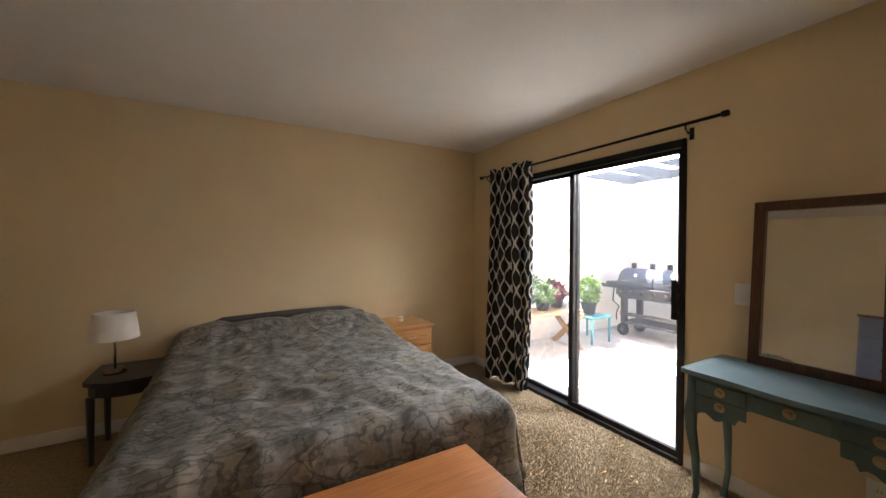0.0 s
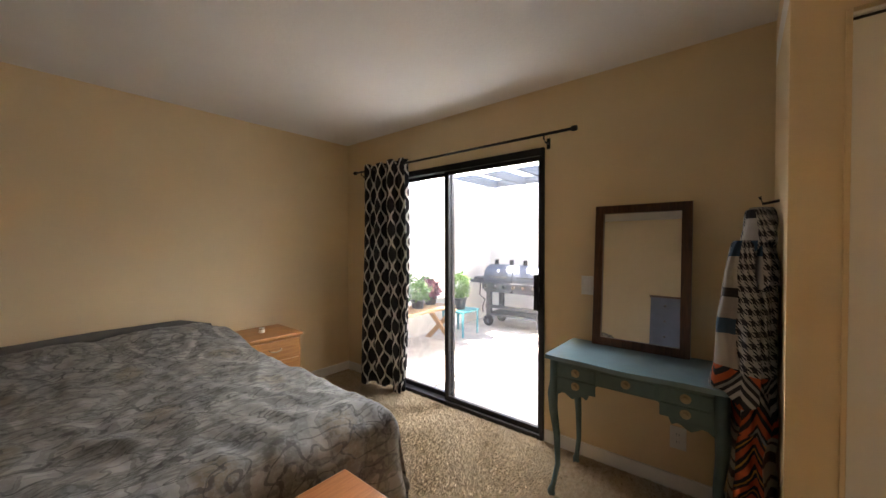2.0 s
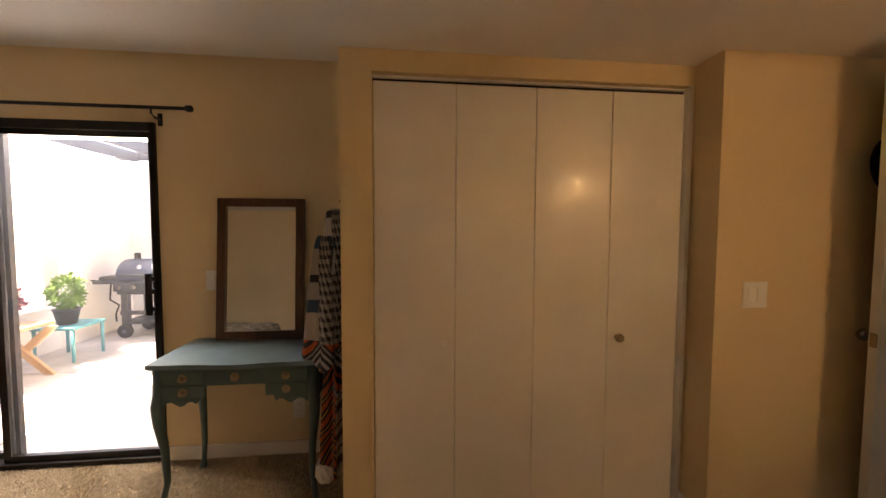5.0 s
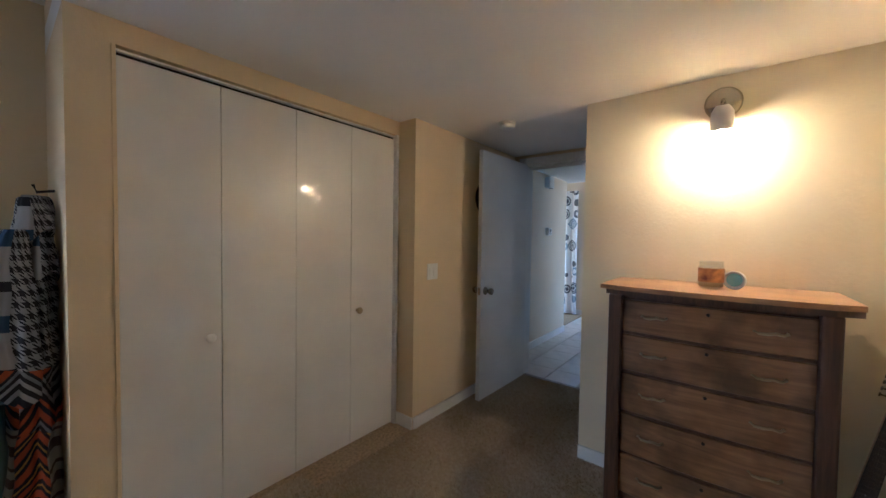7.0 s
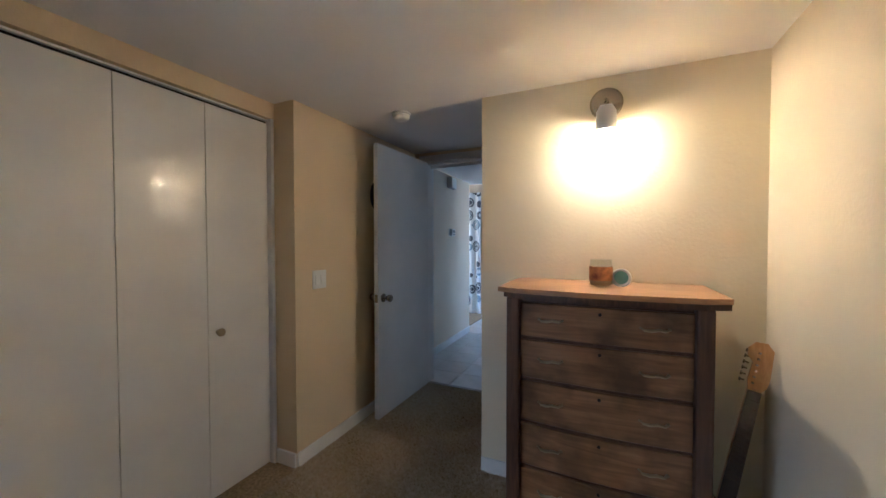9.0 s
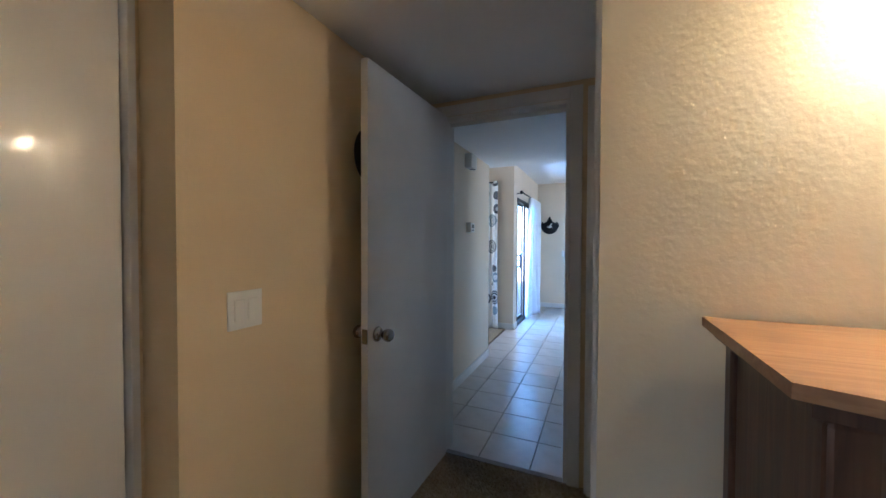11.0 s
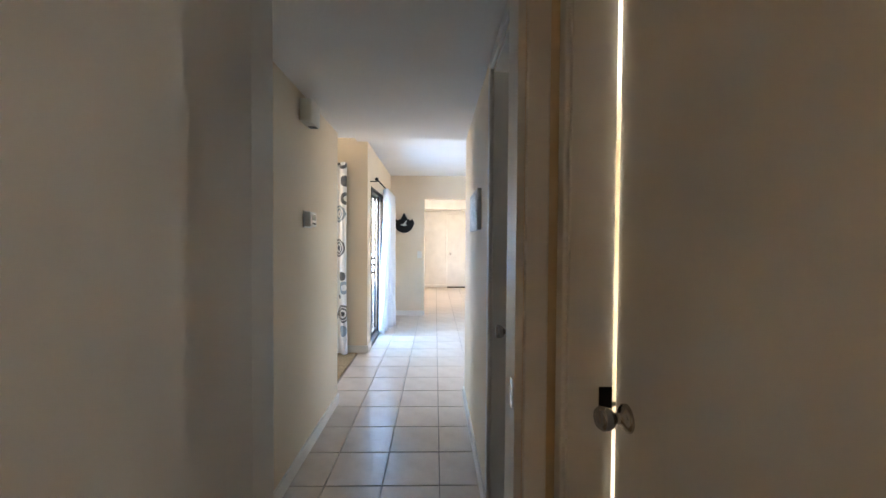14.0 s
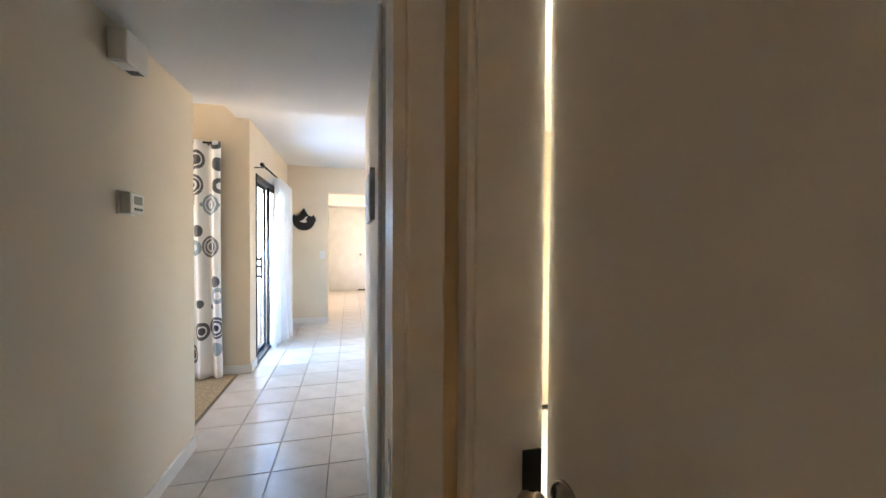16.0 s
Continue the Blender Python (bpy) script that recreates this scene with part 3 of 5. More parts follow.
casing("hall_door_casing", "y", -6.38, 1, -1.63, -0.905, 2.045, 0.062)
casing("hall_door_casing", "y", -6.50, -1, -1.63, -0.905, 2.045, 0.02)
jamb("y", -6.50, -6.38, -1.63, -0.905, 2.045)
casing("bath_door_casing", "x", -1.78, 1, -6.318, -5.562, 2.045, 0.01)
structure("bath_door_casing", slab(-1.78, -1.764, -5.551, -5.494, 0.0, 2.11, bevel=0.005), WHITE, "white painted door casing", "trim")
jamb("x", -1.84, -1.78, -6.326, -5.555, 2.045, 0.008)
bm = slab(-1.78, -1.716, -6.379, -6.330, 0.0, 2.08, bevel=0.006)
box(bm, -1.80, -1.728, -6.3305, -6.318, 0.0, 2.05, bevel=0.003)
structure("bath_door_casing", bm, WHITE, "deep white moulded casing in the corner by the bathroom door", "trim")
casing("hall_side_door_casing", "x", -1.65, 1, -7.03, -6.58, 2.06, 0.052)
jamb("x", -1.77, -1.65, -7.03, -6.58, 2.06)
casing("second_closet_casing", "x", -3.05, 1, -4.46, -3.20, 2.03, 0.06)
structure("door_stop", slab(-1.61, -0.925, -6.455, -6.44, 2.0, 2.025), WHITE, "thin white door stop strip", "trim")
structure("strike_plate", slab(-1.6115, -1.6085, -6.43, -6.40, 0.85, 0.93), NICKEL, "small metal strike plate on the jamb", "strike plate")

# closet track and edge trim
structure("closet_track", slab(-0.60, -0.575, -4.915, -3.455, 2.013, 2.026), BLACKMETAL, "dark metal bifold track", "track")
structure("closet_head_strip", slab(-0.618, -0.575, -4.915, -3.455, 2.0265, 2.036, bevel=0.002), WHITE, "thin white strip over the bifold track", "trim")
structure("closet_edge_trim", slab(-0.643, -0.60, -4.935, -4.915, 0.0, 2.04, bevel=0.003), WHITE, "slim white closet edge trim", "trim")
structure("closet_edge_trim", slab(-0.643, -0.60, -3.457, -3.443, 0.0, 2.04, bevel=0.003), WALL, "slim tan closet edge trim", "trim")


def round_knob(at, axis, r, mat, parent, name="knob"):
    bm = lathe(bmesh.new(), [(r * 0.5, 0), (r * 0.45, r * 0.9), (r * 0.9, r * 1.0), (r, r * 1.35), (r * 0.92, r * 1.7), (r * 0.4, r * 1.85)], at, axis)
    return part(name, bm, mat, parent)


def door_knob(at, axis, parent):
    bm = lathe(bmesh.new(), [(0.032, 0), (0.032, 0.006), (0.026, 0.012), (0.013, 0.016), (0.012, 0.034), (0.022, 0.038), (0.027, 0.05), (0.027, 0.062), (0.021, 0.07), (0.006, 0.071)], at, axis, 24)
    return part("knob", bm, NICKEL, parent, "satin nickel round door knob")


# bifold closet doors, four leaves
def bifold(x, y0, y1, knob_y, group):
    ob = thing("bifold_door_leaf", (x, (y0 + y1) / 2, 0), "flat white painted bifold closet door leaf", "closet door", group)
    part("panel", slab(x - 0.014, x + 0.014, y0 + 0.0012, y1 - 0.0012, 0.012, 2.012 if x > -2 else 1.995, bevel=0.003), CLOSETPAINT, ob)
    if knob_y:
        side = -1 if x > -2 else 1
        round_knob((x + side * 0.014, knob_y, 0.862), (side, 0, 0), 0.021, PLASTIC if knob_y > -4 else BRASS, ob)


edges = [-4.913, -4.555, -4.19, -3.822, -3.459]
for i, (a, b) in enumerate(zip(edges, edges[1:])):
    bifold(-0.60, a, b, {3: -3.768, 1: -4.603}.get(i), "bifold leaves of the long closet")
for a, b, k in ((-4.455, -4.14, -4.33), (-4.14, -3.83, None), (-3.83, -3.51, None), (-3.51, -3.205, None)):
    bifold(-3.08, a, b, k, "bifold leaves of the second closet")
structure("closet_track", slab(-3.11, -3.06, -4.455, -3.205, 1.998, 2.028), BLACKMETAL, "dark metal bifold track", "track")

# swing doors
ob = thing("door_hall", (-0.905, -6.36, 0), "white painted flush door standing wide open", "door")
leaf = slab(-0.035, 0.0, 0.0, 0.765, 0.012, 2.035, bevel=0.002)
bmesh.ops.transform(leaf, matrix=Matrix.Translation((-0.905, -6.352, 0)) @ Matrix.Rotation(radians(-1.5), 4, "Z"), verts=leaf.verts)
leaf = part("leaf", leaf, DOORPAINT, ob)
door_knob((-0.925, -5.645, 0.905), (-1, 0, 0), ob)
door_knob((-0.885, -5.645, 0.905), (1, 0, 0), ob)
part("latch_plate", slab(-0.917, -0.893, -5.586, -5.583, 0.875, 0.935), NICKEL, ob, "worn brass latch plate")
for z in (0.25, 1.05, 1.85):
    part("hinge", tube(bmesh.new(), [(-0.913, -6.366, z - 0.045), (-0.913, -6.366, z + 0.045)], 0.007), NICKEL, ob)

ob = thing("door_bath", (-1.85, -5.57, 0), "white painted flush bathroom door standing slightly ajar", "door")
leaf = slab(-0.035, 0.0, -0.748, 0.0, 0.012, 2.03, bevel=0.002)
bmesh.ops.transform(leaf, matrix=Matrix.Translation((-1.815, -5.565, 0)) @ Matrix.Rotation(radians(-2.35), 4, "Z"), verts=leaf.verts)
part("leaf", leaf, DOORPAINT, ob)
door_knob((-1.843, -6.252, 0.898), (1, 0, 0), ob)
part("latch_plate", slab(-1.876, -1.850, -6.3145, -6.3115, 0.868, 0.928), BLACKMETAL, ob, "dark metal latch plate")
structure("strike_plate", slab(-1.838, -1.806, -6.3195, -6.3150, 0.875, 0.945), BLACKMETAL, "dark strike plate on the bathroom jamb", "strike plate")

ob = thing("side_door", (-1.72, -6.8, 0), "white painted closed side door in the hall", "door")
part("leaf", slab(-1.755, -1.72, -7.008, -6.602, 0.01, 2.035, bevel=0.002), DOORPAINT, ob)
door_knob((-1.72, -6.92, 0.93), (1, 0, 0), ob)

ob = thing("door_entry", (-2.15, -15.6, 0), "plain white entry door with a small brass knob", "door")
part("leaf", slab(-2.58, -1.74, -15.6, -15.56, 0.03, 2.05, bevel=0.004), WHITE, ob)
door_knob((-1.81, -15.56, 0.95), (0, 1, 0), ob)
part("door_sweep", slab(-2.58, -1.74, -15.6, -15.565, 0.0, 0.03), BLACKMETAL, ob, "dark rubber sweep")
casing("entry_door_casing", "y", -15.6, 1, -2.59, -1.735, 2.06, 0.05)


def slider(name, x, y0, y1, top, sign, label, handle_y, meet):
    """A two-panel patio slider in a metal frame; sign: the room's side."""
    ob = thing(name, (x, (y0 + y1) / 2, 0), label, "sliding door", kind="structure")
    f, e, c, h = 0.026, 0.02, 0.05, 0.03
    bm = bmesh.new()
    for a, b, z0, z1 in ((y0, y0 + f, 0, top), (y1 - f, y1, 0, top), (y0 + f, y1 - f, top - c, top), (y0 + f, y1 - f, -0.02, 0.035)):
        box(bm, x - 0.02, x + 0.09, a, b, z0, z1, bevel=0.003)
    part("outer_frame", bm, BRONZE, ob)
    for a, b, dx, wa, wb in ((y0 + f, meet + 0.025, 0.0, e, 0.04), (meet - 0.025, y1 - f, 0.045, 0.04, e)):
        part("sash_stile", slab(x + dx, x + dx + 0.03, a, a + wa, 0.036, top - c - 0.001), BRONZE, ob)
        part("sash_stile", slab(x + dx, x + dx + 0.03, b - wb, b, 0.036, top - c - 0.001), BRONZE, ob)
        part("sash_rail", slab(x + dx, x + dx + 0.03, a + wa, b - wb, 0.036, 0.072), BRONZE, ob)
        part("sash_rail", slab(x + dx, x + dx + 0.03, a + wa, b - wb, top - c - h, top - c - 0.001), BRONZE, ob)
        p = part("pane", slab(x + dx + 0.012, x + dx + 0.018, a + wa, b - wb, 0.072, top - c - h), GLASS, ob)
        p.visible_shadow = False
    bm = slab(x - 0.055, x - 0.04, handle_y, handle_y + 0.032, 0.88, 1.12, bevel=0.004)
    for z in (0.90, 1.0, 1.075):
        box(bm, x - 0.041, x + 0.001, handle_y + 0.002, handle_y + 0.03, z, z + 0.025)
    part("handle", bm, BLACKMETAL, ob, "black pull handle")
    return ob


slider("patio_slider", 0.0, -2.195, -0.51, 1.966, -1, "closed sliding glass door in a dark bronze frame", -2.172, -1.352)
slider("living_slider", -0.60, -11.25, -9.84, 1.97, -1, "sliding glass door in a dark frame behind sheer curtains", -9.93, -10.55)


def drape(name, path_pts, z0, z1, mat, parent, rows=26, sway=0.0, hem=0.0, seed=1):
    """Hanging cloth along a plan line of points, with UVs in metres and a little unevenness down the folds."""
    bm = bmesh.new()
    uvl = bm.loops.layers.uv.new("cloth")
    rnd = random.Random(seed)
    ph = [rnd.uniform(0, 6.28) for _ in range(4)]
    arc = [0.0]
    for p, q in zip(path_pts, path_pts[1:]):
        arc.append(arc[-1] + math.dist(p, q))
    grid, uvs = [], {}
    for j in range(rows + 1):
        k = j / rows
        row = []
        for i, (x, y) in enumerate(path_pts):
            dx = sway * k * math.sin(arc[i] * 5 + ph[0] + 2.2 * k)
            dy = sway * k * math.sin(arc[i] * 4 + ph[1] + 3 * k)
            z = z1 + (z0 - z1) * k + hem * k * math.sin(arc[i] * 6 + ph[2])
            v = bm.verts.new((x + dx, y + dy, z))
            uvs[v] = (arc[i], z)
            row.append(v)
        grid.append(row)
    for r, s in zip(grid, grid[1:]):
        for i in range(len(r) - 1):
            f = bm.faces.new((r[i], r[i + 1], s[i + 1], s[i]))
            f.smooth = True
            for lp in f.loops:
                lp[uvl].uv = uvs[lp.vert]
    ob = part(name, bm, mat, parent)
    so = ob.modifiers.new("thickness", "SOLIDIFY")
    so.thickness = 0.003
    return ob


# ---- bedroom: curtain and rod ----
ob = thing("curtain_rod", (-0.075, -1.3, 2.03), "thin black metal curtain rod above the patio slider", "curtain rod")
part("rod", tube(bmesh.new(), [(-0.075, -0.25, 2.03), (-0.075, -2.40, 2.03)], 0.0095), BLACKMETAL, ob)
for y in (-0.235, -2.415):
    part("finial", lathe(bmesh.new(), [(0.011, -0.018), (0.017, -0.014), (0.017, 0.014), (0.011, 0.018)], (-0.075, y, 2.03), (0, 1, 0)), BLACKMETAL, ob)
for y in (-0.33, -2.22):
    bm = tube(bmesh.new(), [(-0.002, y, 1.985), (-0.05, y, 1.985), (-0.075, y, 2.0), (-0.075, y, 2.02)], 0.006)
    box(bm, -0.004, 0.0, y - 0.012, y + 0.012, 1.95, 2.02)
    part("bracket", bm, BLACKMETAL, ob)
ob = thing("patio_curtain", (-0.09, -0.73, 0), "black curtain with a white ogee trellis print, gathered aside", "curtain")
pts = []
for i in range(101):
    k = i / 100
    turn = 2 * math.pi * (4.2 * k + 0.22 * math.sin(5.5 * k + 0.6))
    pts.append((-0.10 + 0.066 * math.sin(turn) * (0.72 + 0.28 * math.sin(k * 11 + 1)), -0.43 - 0.555 * k + 0.03 * math.sin(2 * turn + 0.7)))
drape("cloth", pts, 0.02, 2.065, TRELLIS, ob, rows=34, sway=0.045, hem=0.018)

# ---- bedroom: bed and what stands by it ----


def bed():
    ob = thing("bed", (-1.95, -1.05, 0), "made bed under a grey patterned duvet, rumpled", "bed")
    part("base", slab(-2.68, -1.24, -1.93, -0.06, 0.08, 0.28, bevel=0.02), BROWNCLOTH, ob, "brown cloth bed base")
    part("mattress", slab(-2.70, -1.22, -1.95, -0.05, 0.28, 0.56, bevel=0.05), SHEET, ob)
    for x in (-2.6, -1.3):
        for y in (-1.85, -0.15):
            part("leg", tube(bmesh.new(), [(x, y, 0), (x, y, 0.08)], 0.03), BLACKWOOD, ob)
    bm = bmesh.new()
    nx, ny = 150, 150
    x0, x1, y0, y1 = -3.06, -0.86, -2.42, -0.02
    grid = []
    ex0, ex1, ey = -2.72, -1.20, -1.97

    def fold(a, lim, sgn):
        """Arc length past the bed's edge turns into a drop."""
        over = (a - lim) * sgn
        if over <= 0:
            return a, 0.0
        r = 0.11
        if over < r * 1.57:
            return lim + sgn * r * math.sin(over / r), r * (1 - math.cos(over / r))
        return lim + sgn * (r + 0.10 * (over - r * 1.57)), r + (over - r * 1.57) * 0.98
    for j in range(ny + 1):
        row = []
        for i in range(nx + 1):
            u, v = x0 + (x1 - x0) * i / nx, y0 + (y1 - y0) * j / ny
            px, dz1 = fold(u, ex1 - 0.08, 1) if u > -1.95 else fold(u, ex0 + 0.08, -1)
            py, dz2 = fold(v, ey + 0.06, -1)
            drop = max(dz1, dz2) + 0.25 * min(dz1, dz2)
            mid = max(0.0, 1 - abs(u + 1.96) / 1.0)
            pillow = 0.13 * math.exp(-((v + 0.22) / 0.26) ** 2) * min(1, mid * 2.2) * (1 - 0.12 * math.exp(-((u + 1.96) / 0.12) ** 2))
            p = Vector((u * 2.3, v * 2.3, 0))
            crease = abs(noise.noise(p * 2.1 + Vector((3, 1, noise.noise(p * 1.2) * 0.8))))
            w = 0.022 * noise.noise(p * 0.9) + 0.034 * (0.35 - crease) + 0.017 * (0.4 - abs(noise.noise(p * 4.3 + Vector((u, -2 * v, 0))))) + 0.005 * (0.4 - abs(noise.noise(p * 9)))
            z = 0.615 + pillow + w - drop
            if drop > 0.1:
                ripple = 0.030 * math.sin((u * 9 if dz2 > dz1 else v * 9) + 2 * noise.noise(p)) * min(1, drop * 2.5)
                if dz2 > dz1:
                    py -= abs(ripple)
                else:
                    px += ripple
            row.append(bm.verts.new((px, py, max(z, 0.14 + 0.03 * noise.noise(p)))))
        grid.append(row)
    for r, s in zip(grid, grid[1:]):
        for i in range(nx):
            bm.faces.new((r[i], r[i + 1], s[i + 1], s[i])).smooth = True
    d = part("duvet", bm, DUVET, ob, "grey damask-print duvet with brown medallions")
    d.modifiers.new("thickness", "SOLIDIFY").thickness = 0.012
    part("pillow_roll", tube(bmesh.new(), [(-2.70, -0.06, 0.55), (-2.58, -0.06, 0.66), (-2.42, -0.06, 0.72), (-1.95, -0.06, 0.735), (-1.50, -0.06, 0.735), (-1.32, -0.06, 0.69), (-1.20, -0.07, 0.57)], [0.02, 0.03, 0.035, 0.038, 0.038, 0.03, 0.02]), SHEET, ob, "dark hem along the head of the bed")


bed()

ob = thing("blanket_chest", (-2.1, -2.26, 0), "orange oak chest standing at the foot of the bed", "chest")
part("lid", slab(-2.72, -1.495, -2.50, -2.085, 0.475, 0.50, bevel=0.006), CHESTWOOD, ob)
part("body", slab(-2.69, -1.525, -2.48, -2.105, 0.06, 0.475), CHESTWOOD, ob)
for x in (-2.66, -1.555):
    for y in (-2.45, -2.135):
        part("foot", slab(x - 0.03, x + 0.03, y - 0.03, y + 0.03, 0, 0.06, bevel=0.006), CHESTWOOD, ob)


def nightstand():
    ob = thing("nightstand", (-0.99, -0.23, 0), "honey pine nightstand with two drawers beside the bed", "nightstand")
    x0, x1, y0, y1, top = -1.21, -0.775, -0.44, -0.02, 0.612
    part("tabletop", slab(x0 - 0.012, x1 + 0.012, y0 - 0.015, y1, top - 0.025, top, bevel=0.006), HONEY, ob)
    part("body", slab(x0, x1, y0 + 0.01, y1 - 0.01, 0.07, top - 0.026), HONEY, ob)
    part("plinth", slab(x0 + 0.01, x1 - 0.01, y0 + 0.03, y1 - 0.02, 0, 0.07), HONEY, ob)
    for z0, z1 in ((0.43, 0.575), (0.10, 0.415)):
        d = part("drawer", slab(x0 + 0.015, x1 - 0.015, y0 - 0.008, y0 + 0.012, z0, z1, bevel=0.005), HONEY, ob)
        zc = z1 - 0.065
        bm = tube(bmesh.new(), [(-1.035, y0 - 0.008, zc), (-1.03, y0 - 0.028, zc - 0.006), (-0.99, y0 - 0.032, zc - 0.014), (-0.95, y0 - 0.028, zc - 0.006), (-0.945, y0 - 0.008, zc)], 0.005)
        part("handle", bm, BRASS, d, "aged brass bail handle")


nightstand()
ob = thing("candle_cup", (-1.0, -0.24, 0.612), "small white candle cup standing on the nightstand", "candle")
part("cup", lathe(bmesh.new(), [(0.019, 0), (0.022, 0.004), (0.022, 0.038), (0.019, 0.04), (0.019, 0.03)], (-1.0, -0.24, 0.612)), PLASTIC, ob)
part("rim", lathe(bmesh.new(), [(0.0235, 0.0), (0.0235, 0.006)], (-1.0, -0.24, 0.640)), BRASS, ob)

ob = thing("side_table", (-2.92, -0.3, 0), "black wooden side table with a bowed front", "side table")
out = [(-3.12, -0.08), (-2.72, -0.08), (-2.72, -0.44), (-2.78, -0.50), (-2.88, -0.53), (-2.98, -0.53), (-3.07, -0.49), (-3.12, -0.43)]
part("tabletop", prism(bmesh.new(), out, lambda u, v, w: Vector((u, v, 0.475 + w)), 0.03), BLACKWOOD, ob)
out2 = [(-3.10 + (u + 3.12) * 0.9, -0.09 + (v + 0.08) * 0.93) for u, v in out]
part("apron", prism(bmesh.new(), out2, lambda u, v, w: Vector((u, v, 0.41 + w)), 0.065), BLACKWOOD, ob)
for x, y in ((-3.085, -0.44), (-2.765, -0.44), (-3.085, -0.11), (-2.765, -0.11)):
    part("leg", tube(bmesh.new(), [(x, y, 0), (x, y, 0.41)], [0.015, 0.022], 4), BLACKWOOD, ob)
ob = thing("table_lamp", (-3.0, -0.31, 0.505), "small table lamp with a white drum shade, switched off", "table lamp")
part("base", lathe(bmesh.new(), [(0.06, 0), (0.06, 0.012), (0.052, 0.022), (0.05, 0.03), (0.02, 0.036)], (-3.0, -0.31, 0.505)), NICKEL, ob)
part("stem", tube(bmesh.new(), [(-3.0, -0.31, 0.54), (-3.0, -0.31, 0.76)], 0.007), NICKEL, ob)
bm = bmesh.new()
lathe(bm, [(0.123, 0.0), (0.105, 0.165), (0.102, 0.165), (0.120, 0.0)], (-3.0, -0.31, 0.725), n=32)
bmesh.ops.delete(bm, geom=[f for f in bm.faces if len(f.verts) > 4], context="FACES")
part("shade", bm, SHADE, ob, "white linen drum shade")

# ---- bedroom: vanity desk, mirror, robe, wall plates ----


def desk():
    ob = thing("vanity_desk", (-0.28, -2.79, 0), "teal painted vanity desk with cabriole legs, paint worn", "desk")
    y0, y1, x0, x1, top = -3.19, -2.41, -0.50, -0.06, 0.745
    n = 24
    out = [(x1, y0), (x1, y1)] + [(x0 + 0.03 - 0.03 * math.sin(math.pi * min(1, max(0, k / n))) ** 0.6 - 0.006 * math.cos(6.28 * 2 * k / n), y1 + (y0 - y1) * k / n) for k in range(n + 1)]
    bm = prism(bmesh.new(), out, lambda u, v, w: Vector((u, v, top - 0.022 + w)), 0.022)
    part("tabletop", bm, TEALTOP, ob, "lighter blue desk top")
    # front apron with a scalloped lower edge
    ya, yb = y1 - 0.03, y0 + 0.03
    low = []
    for k in range(41):
        s = k / 40
        c = abs(s - 0.5) * 2
        z = 0.635 if c < 0.36 else 0.635 - 0.085 * min(1, (c - 0.36) / 0.14) ** 1.5 if c < 0.5 else 0.55 + 0.012 * math.sin((c - 0.5) * 25)
        low.append((ya + (yb - ya) * s, z))
    part("apron", prism(bmesh.new(), [(ya, top - 0.023), *low, (yb, top - 0.023)], lambda u, v, w: Vector((x0 + 0.035 + w, u, v)), 0.02), TEALPAINT, ob)
    for y in (ya - 0.002, yb - 0.014):
        part("side_panel", slab(x0 + 0.056, x1 - 0.03, y - 0.002, y + 0.016, 0.56, top - 0.023), TEALPAINT, ob)
    part("back_panel", slab(x1 - 0.03, x1 - 0.014, yb, ya, 0.56, top - 0.023), TEALPAINT, ob)
    fx = x0 + 0.033

    def drawer(a, b, z0, z1):
        d = part("drawer", slab(fx - 0.008, fx, b, a, z0, z1, bevel=0.003), TEALPAINT, ob)
        yc, zc = (a + b) / 2, (z0 + z1) / 2
        p = part("pull", lathe(bmesh.new(), [(0.013, 0), (0.013, 0.003), (0.006, 0.005), (0.006, 0.016), (0.011, 0.018), (0.011, 0.023)], (fx - 0.008, yc, zc), (-1, 0, 0), 14), BRASS, d, "aged brass drawer pull")
        part("backplate", lathe(bmesh.new(), [(0.021, 0), (0.019, 0.002)], (fx - 0.009, yc, zc), (-1, 0, 0), 10), BRASS, p)
    for a, b in ((ya - 0.035, ya - 0.225), (yb + 0.225, yb + 0.035)):
        drawer(a, b, 0.648, 0.705)
        drawer(a, b, 0.582, 0.640)
    drawer((ya + yb) / 2 + 0.115, (ya + yb) / 2 - 0.115, 0.65, 0.705)
    for x, sx in ((x0 + 0.055, -1), (x1 - 0.045, 1)):
        for y, sy in ((y1 - 0.045, 1), (y0 + 0.045, -1)):
            pts = []
            for z, o, r in ((0.0, 0.012, 0.020), (0.02, 0.016, 0.019), (0.05, 0.008, 0.013), (0.16, -0.010, 0.014), (0.32, -0.006, 0.018), (0.46, 0.008, 0.024), (0.54, 0.010, 0.028), (0.60, 0.002, 0.028), (0.72, 0.0, 0.028)):
                pts.append(((x + sx * o, y + sy * o, z), r))
            part("leg", tube(bmesh.new(), [p for p, _ in pts], [r for _, r in pts], 8), TEALPAINT, ob)


desk()


def wall_mirror():
    ob = thing("mirror", (-0.06, -2.775, 0.745), "tall mirror in a dark walnut frame, leaning on the desk", "mirror")
    y0, y1, h, w = -3.012, -2.538, 0.80, 0.045

    def at(u, v, d):
        return Vector((-0.092 + 0.064 * v / h - d, u, 0.746 + v))
    for a, b, c, e in ((y0, y0 + w, 0, h), (y1 - w, y1, 0, h), (y0 + w, y1 - w, 0, w), (y0 + w, y1 - w, h - w, h)):
        part("frame_rail", prism(bmesh.new(), [(a, c), (b, c), (b, e), (a, e)], at, 0.024), WALNUT, ob)
    part("glass", prism(bmesh.new(), [(y0 + w, w), (y1 - w, w), (y1 - w, h - w), (y0 + w, h - w)], at, 0.010), MIRROR, ob, "clear mirror glass")


wall_mirror()


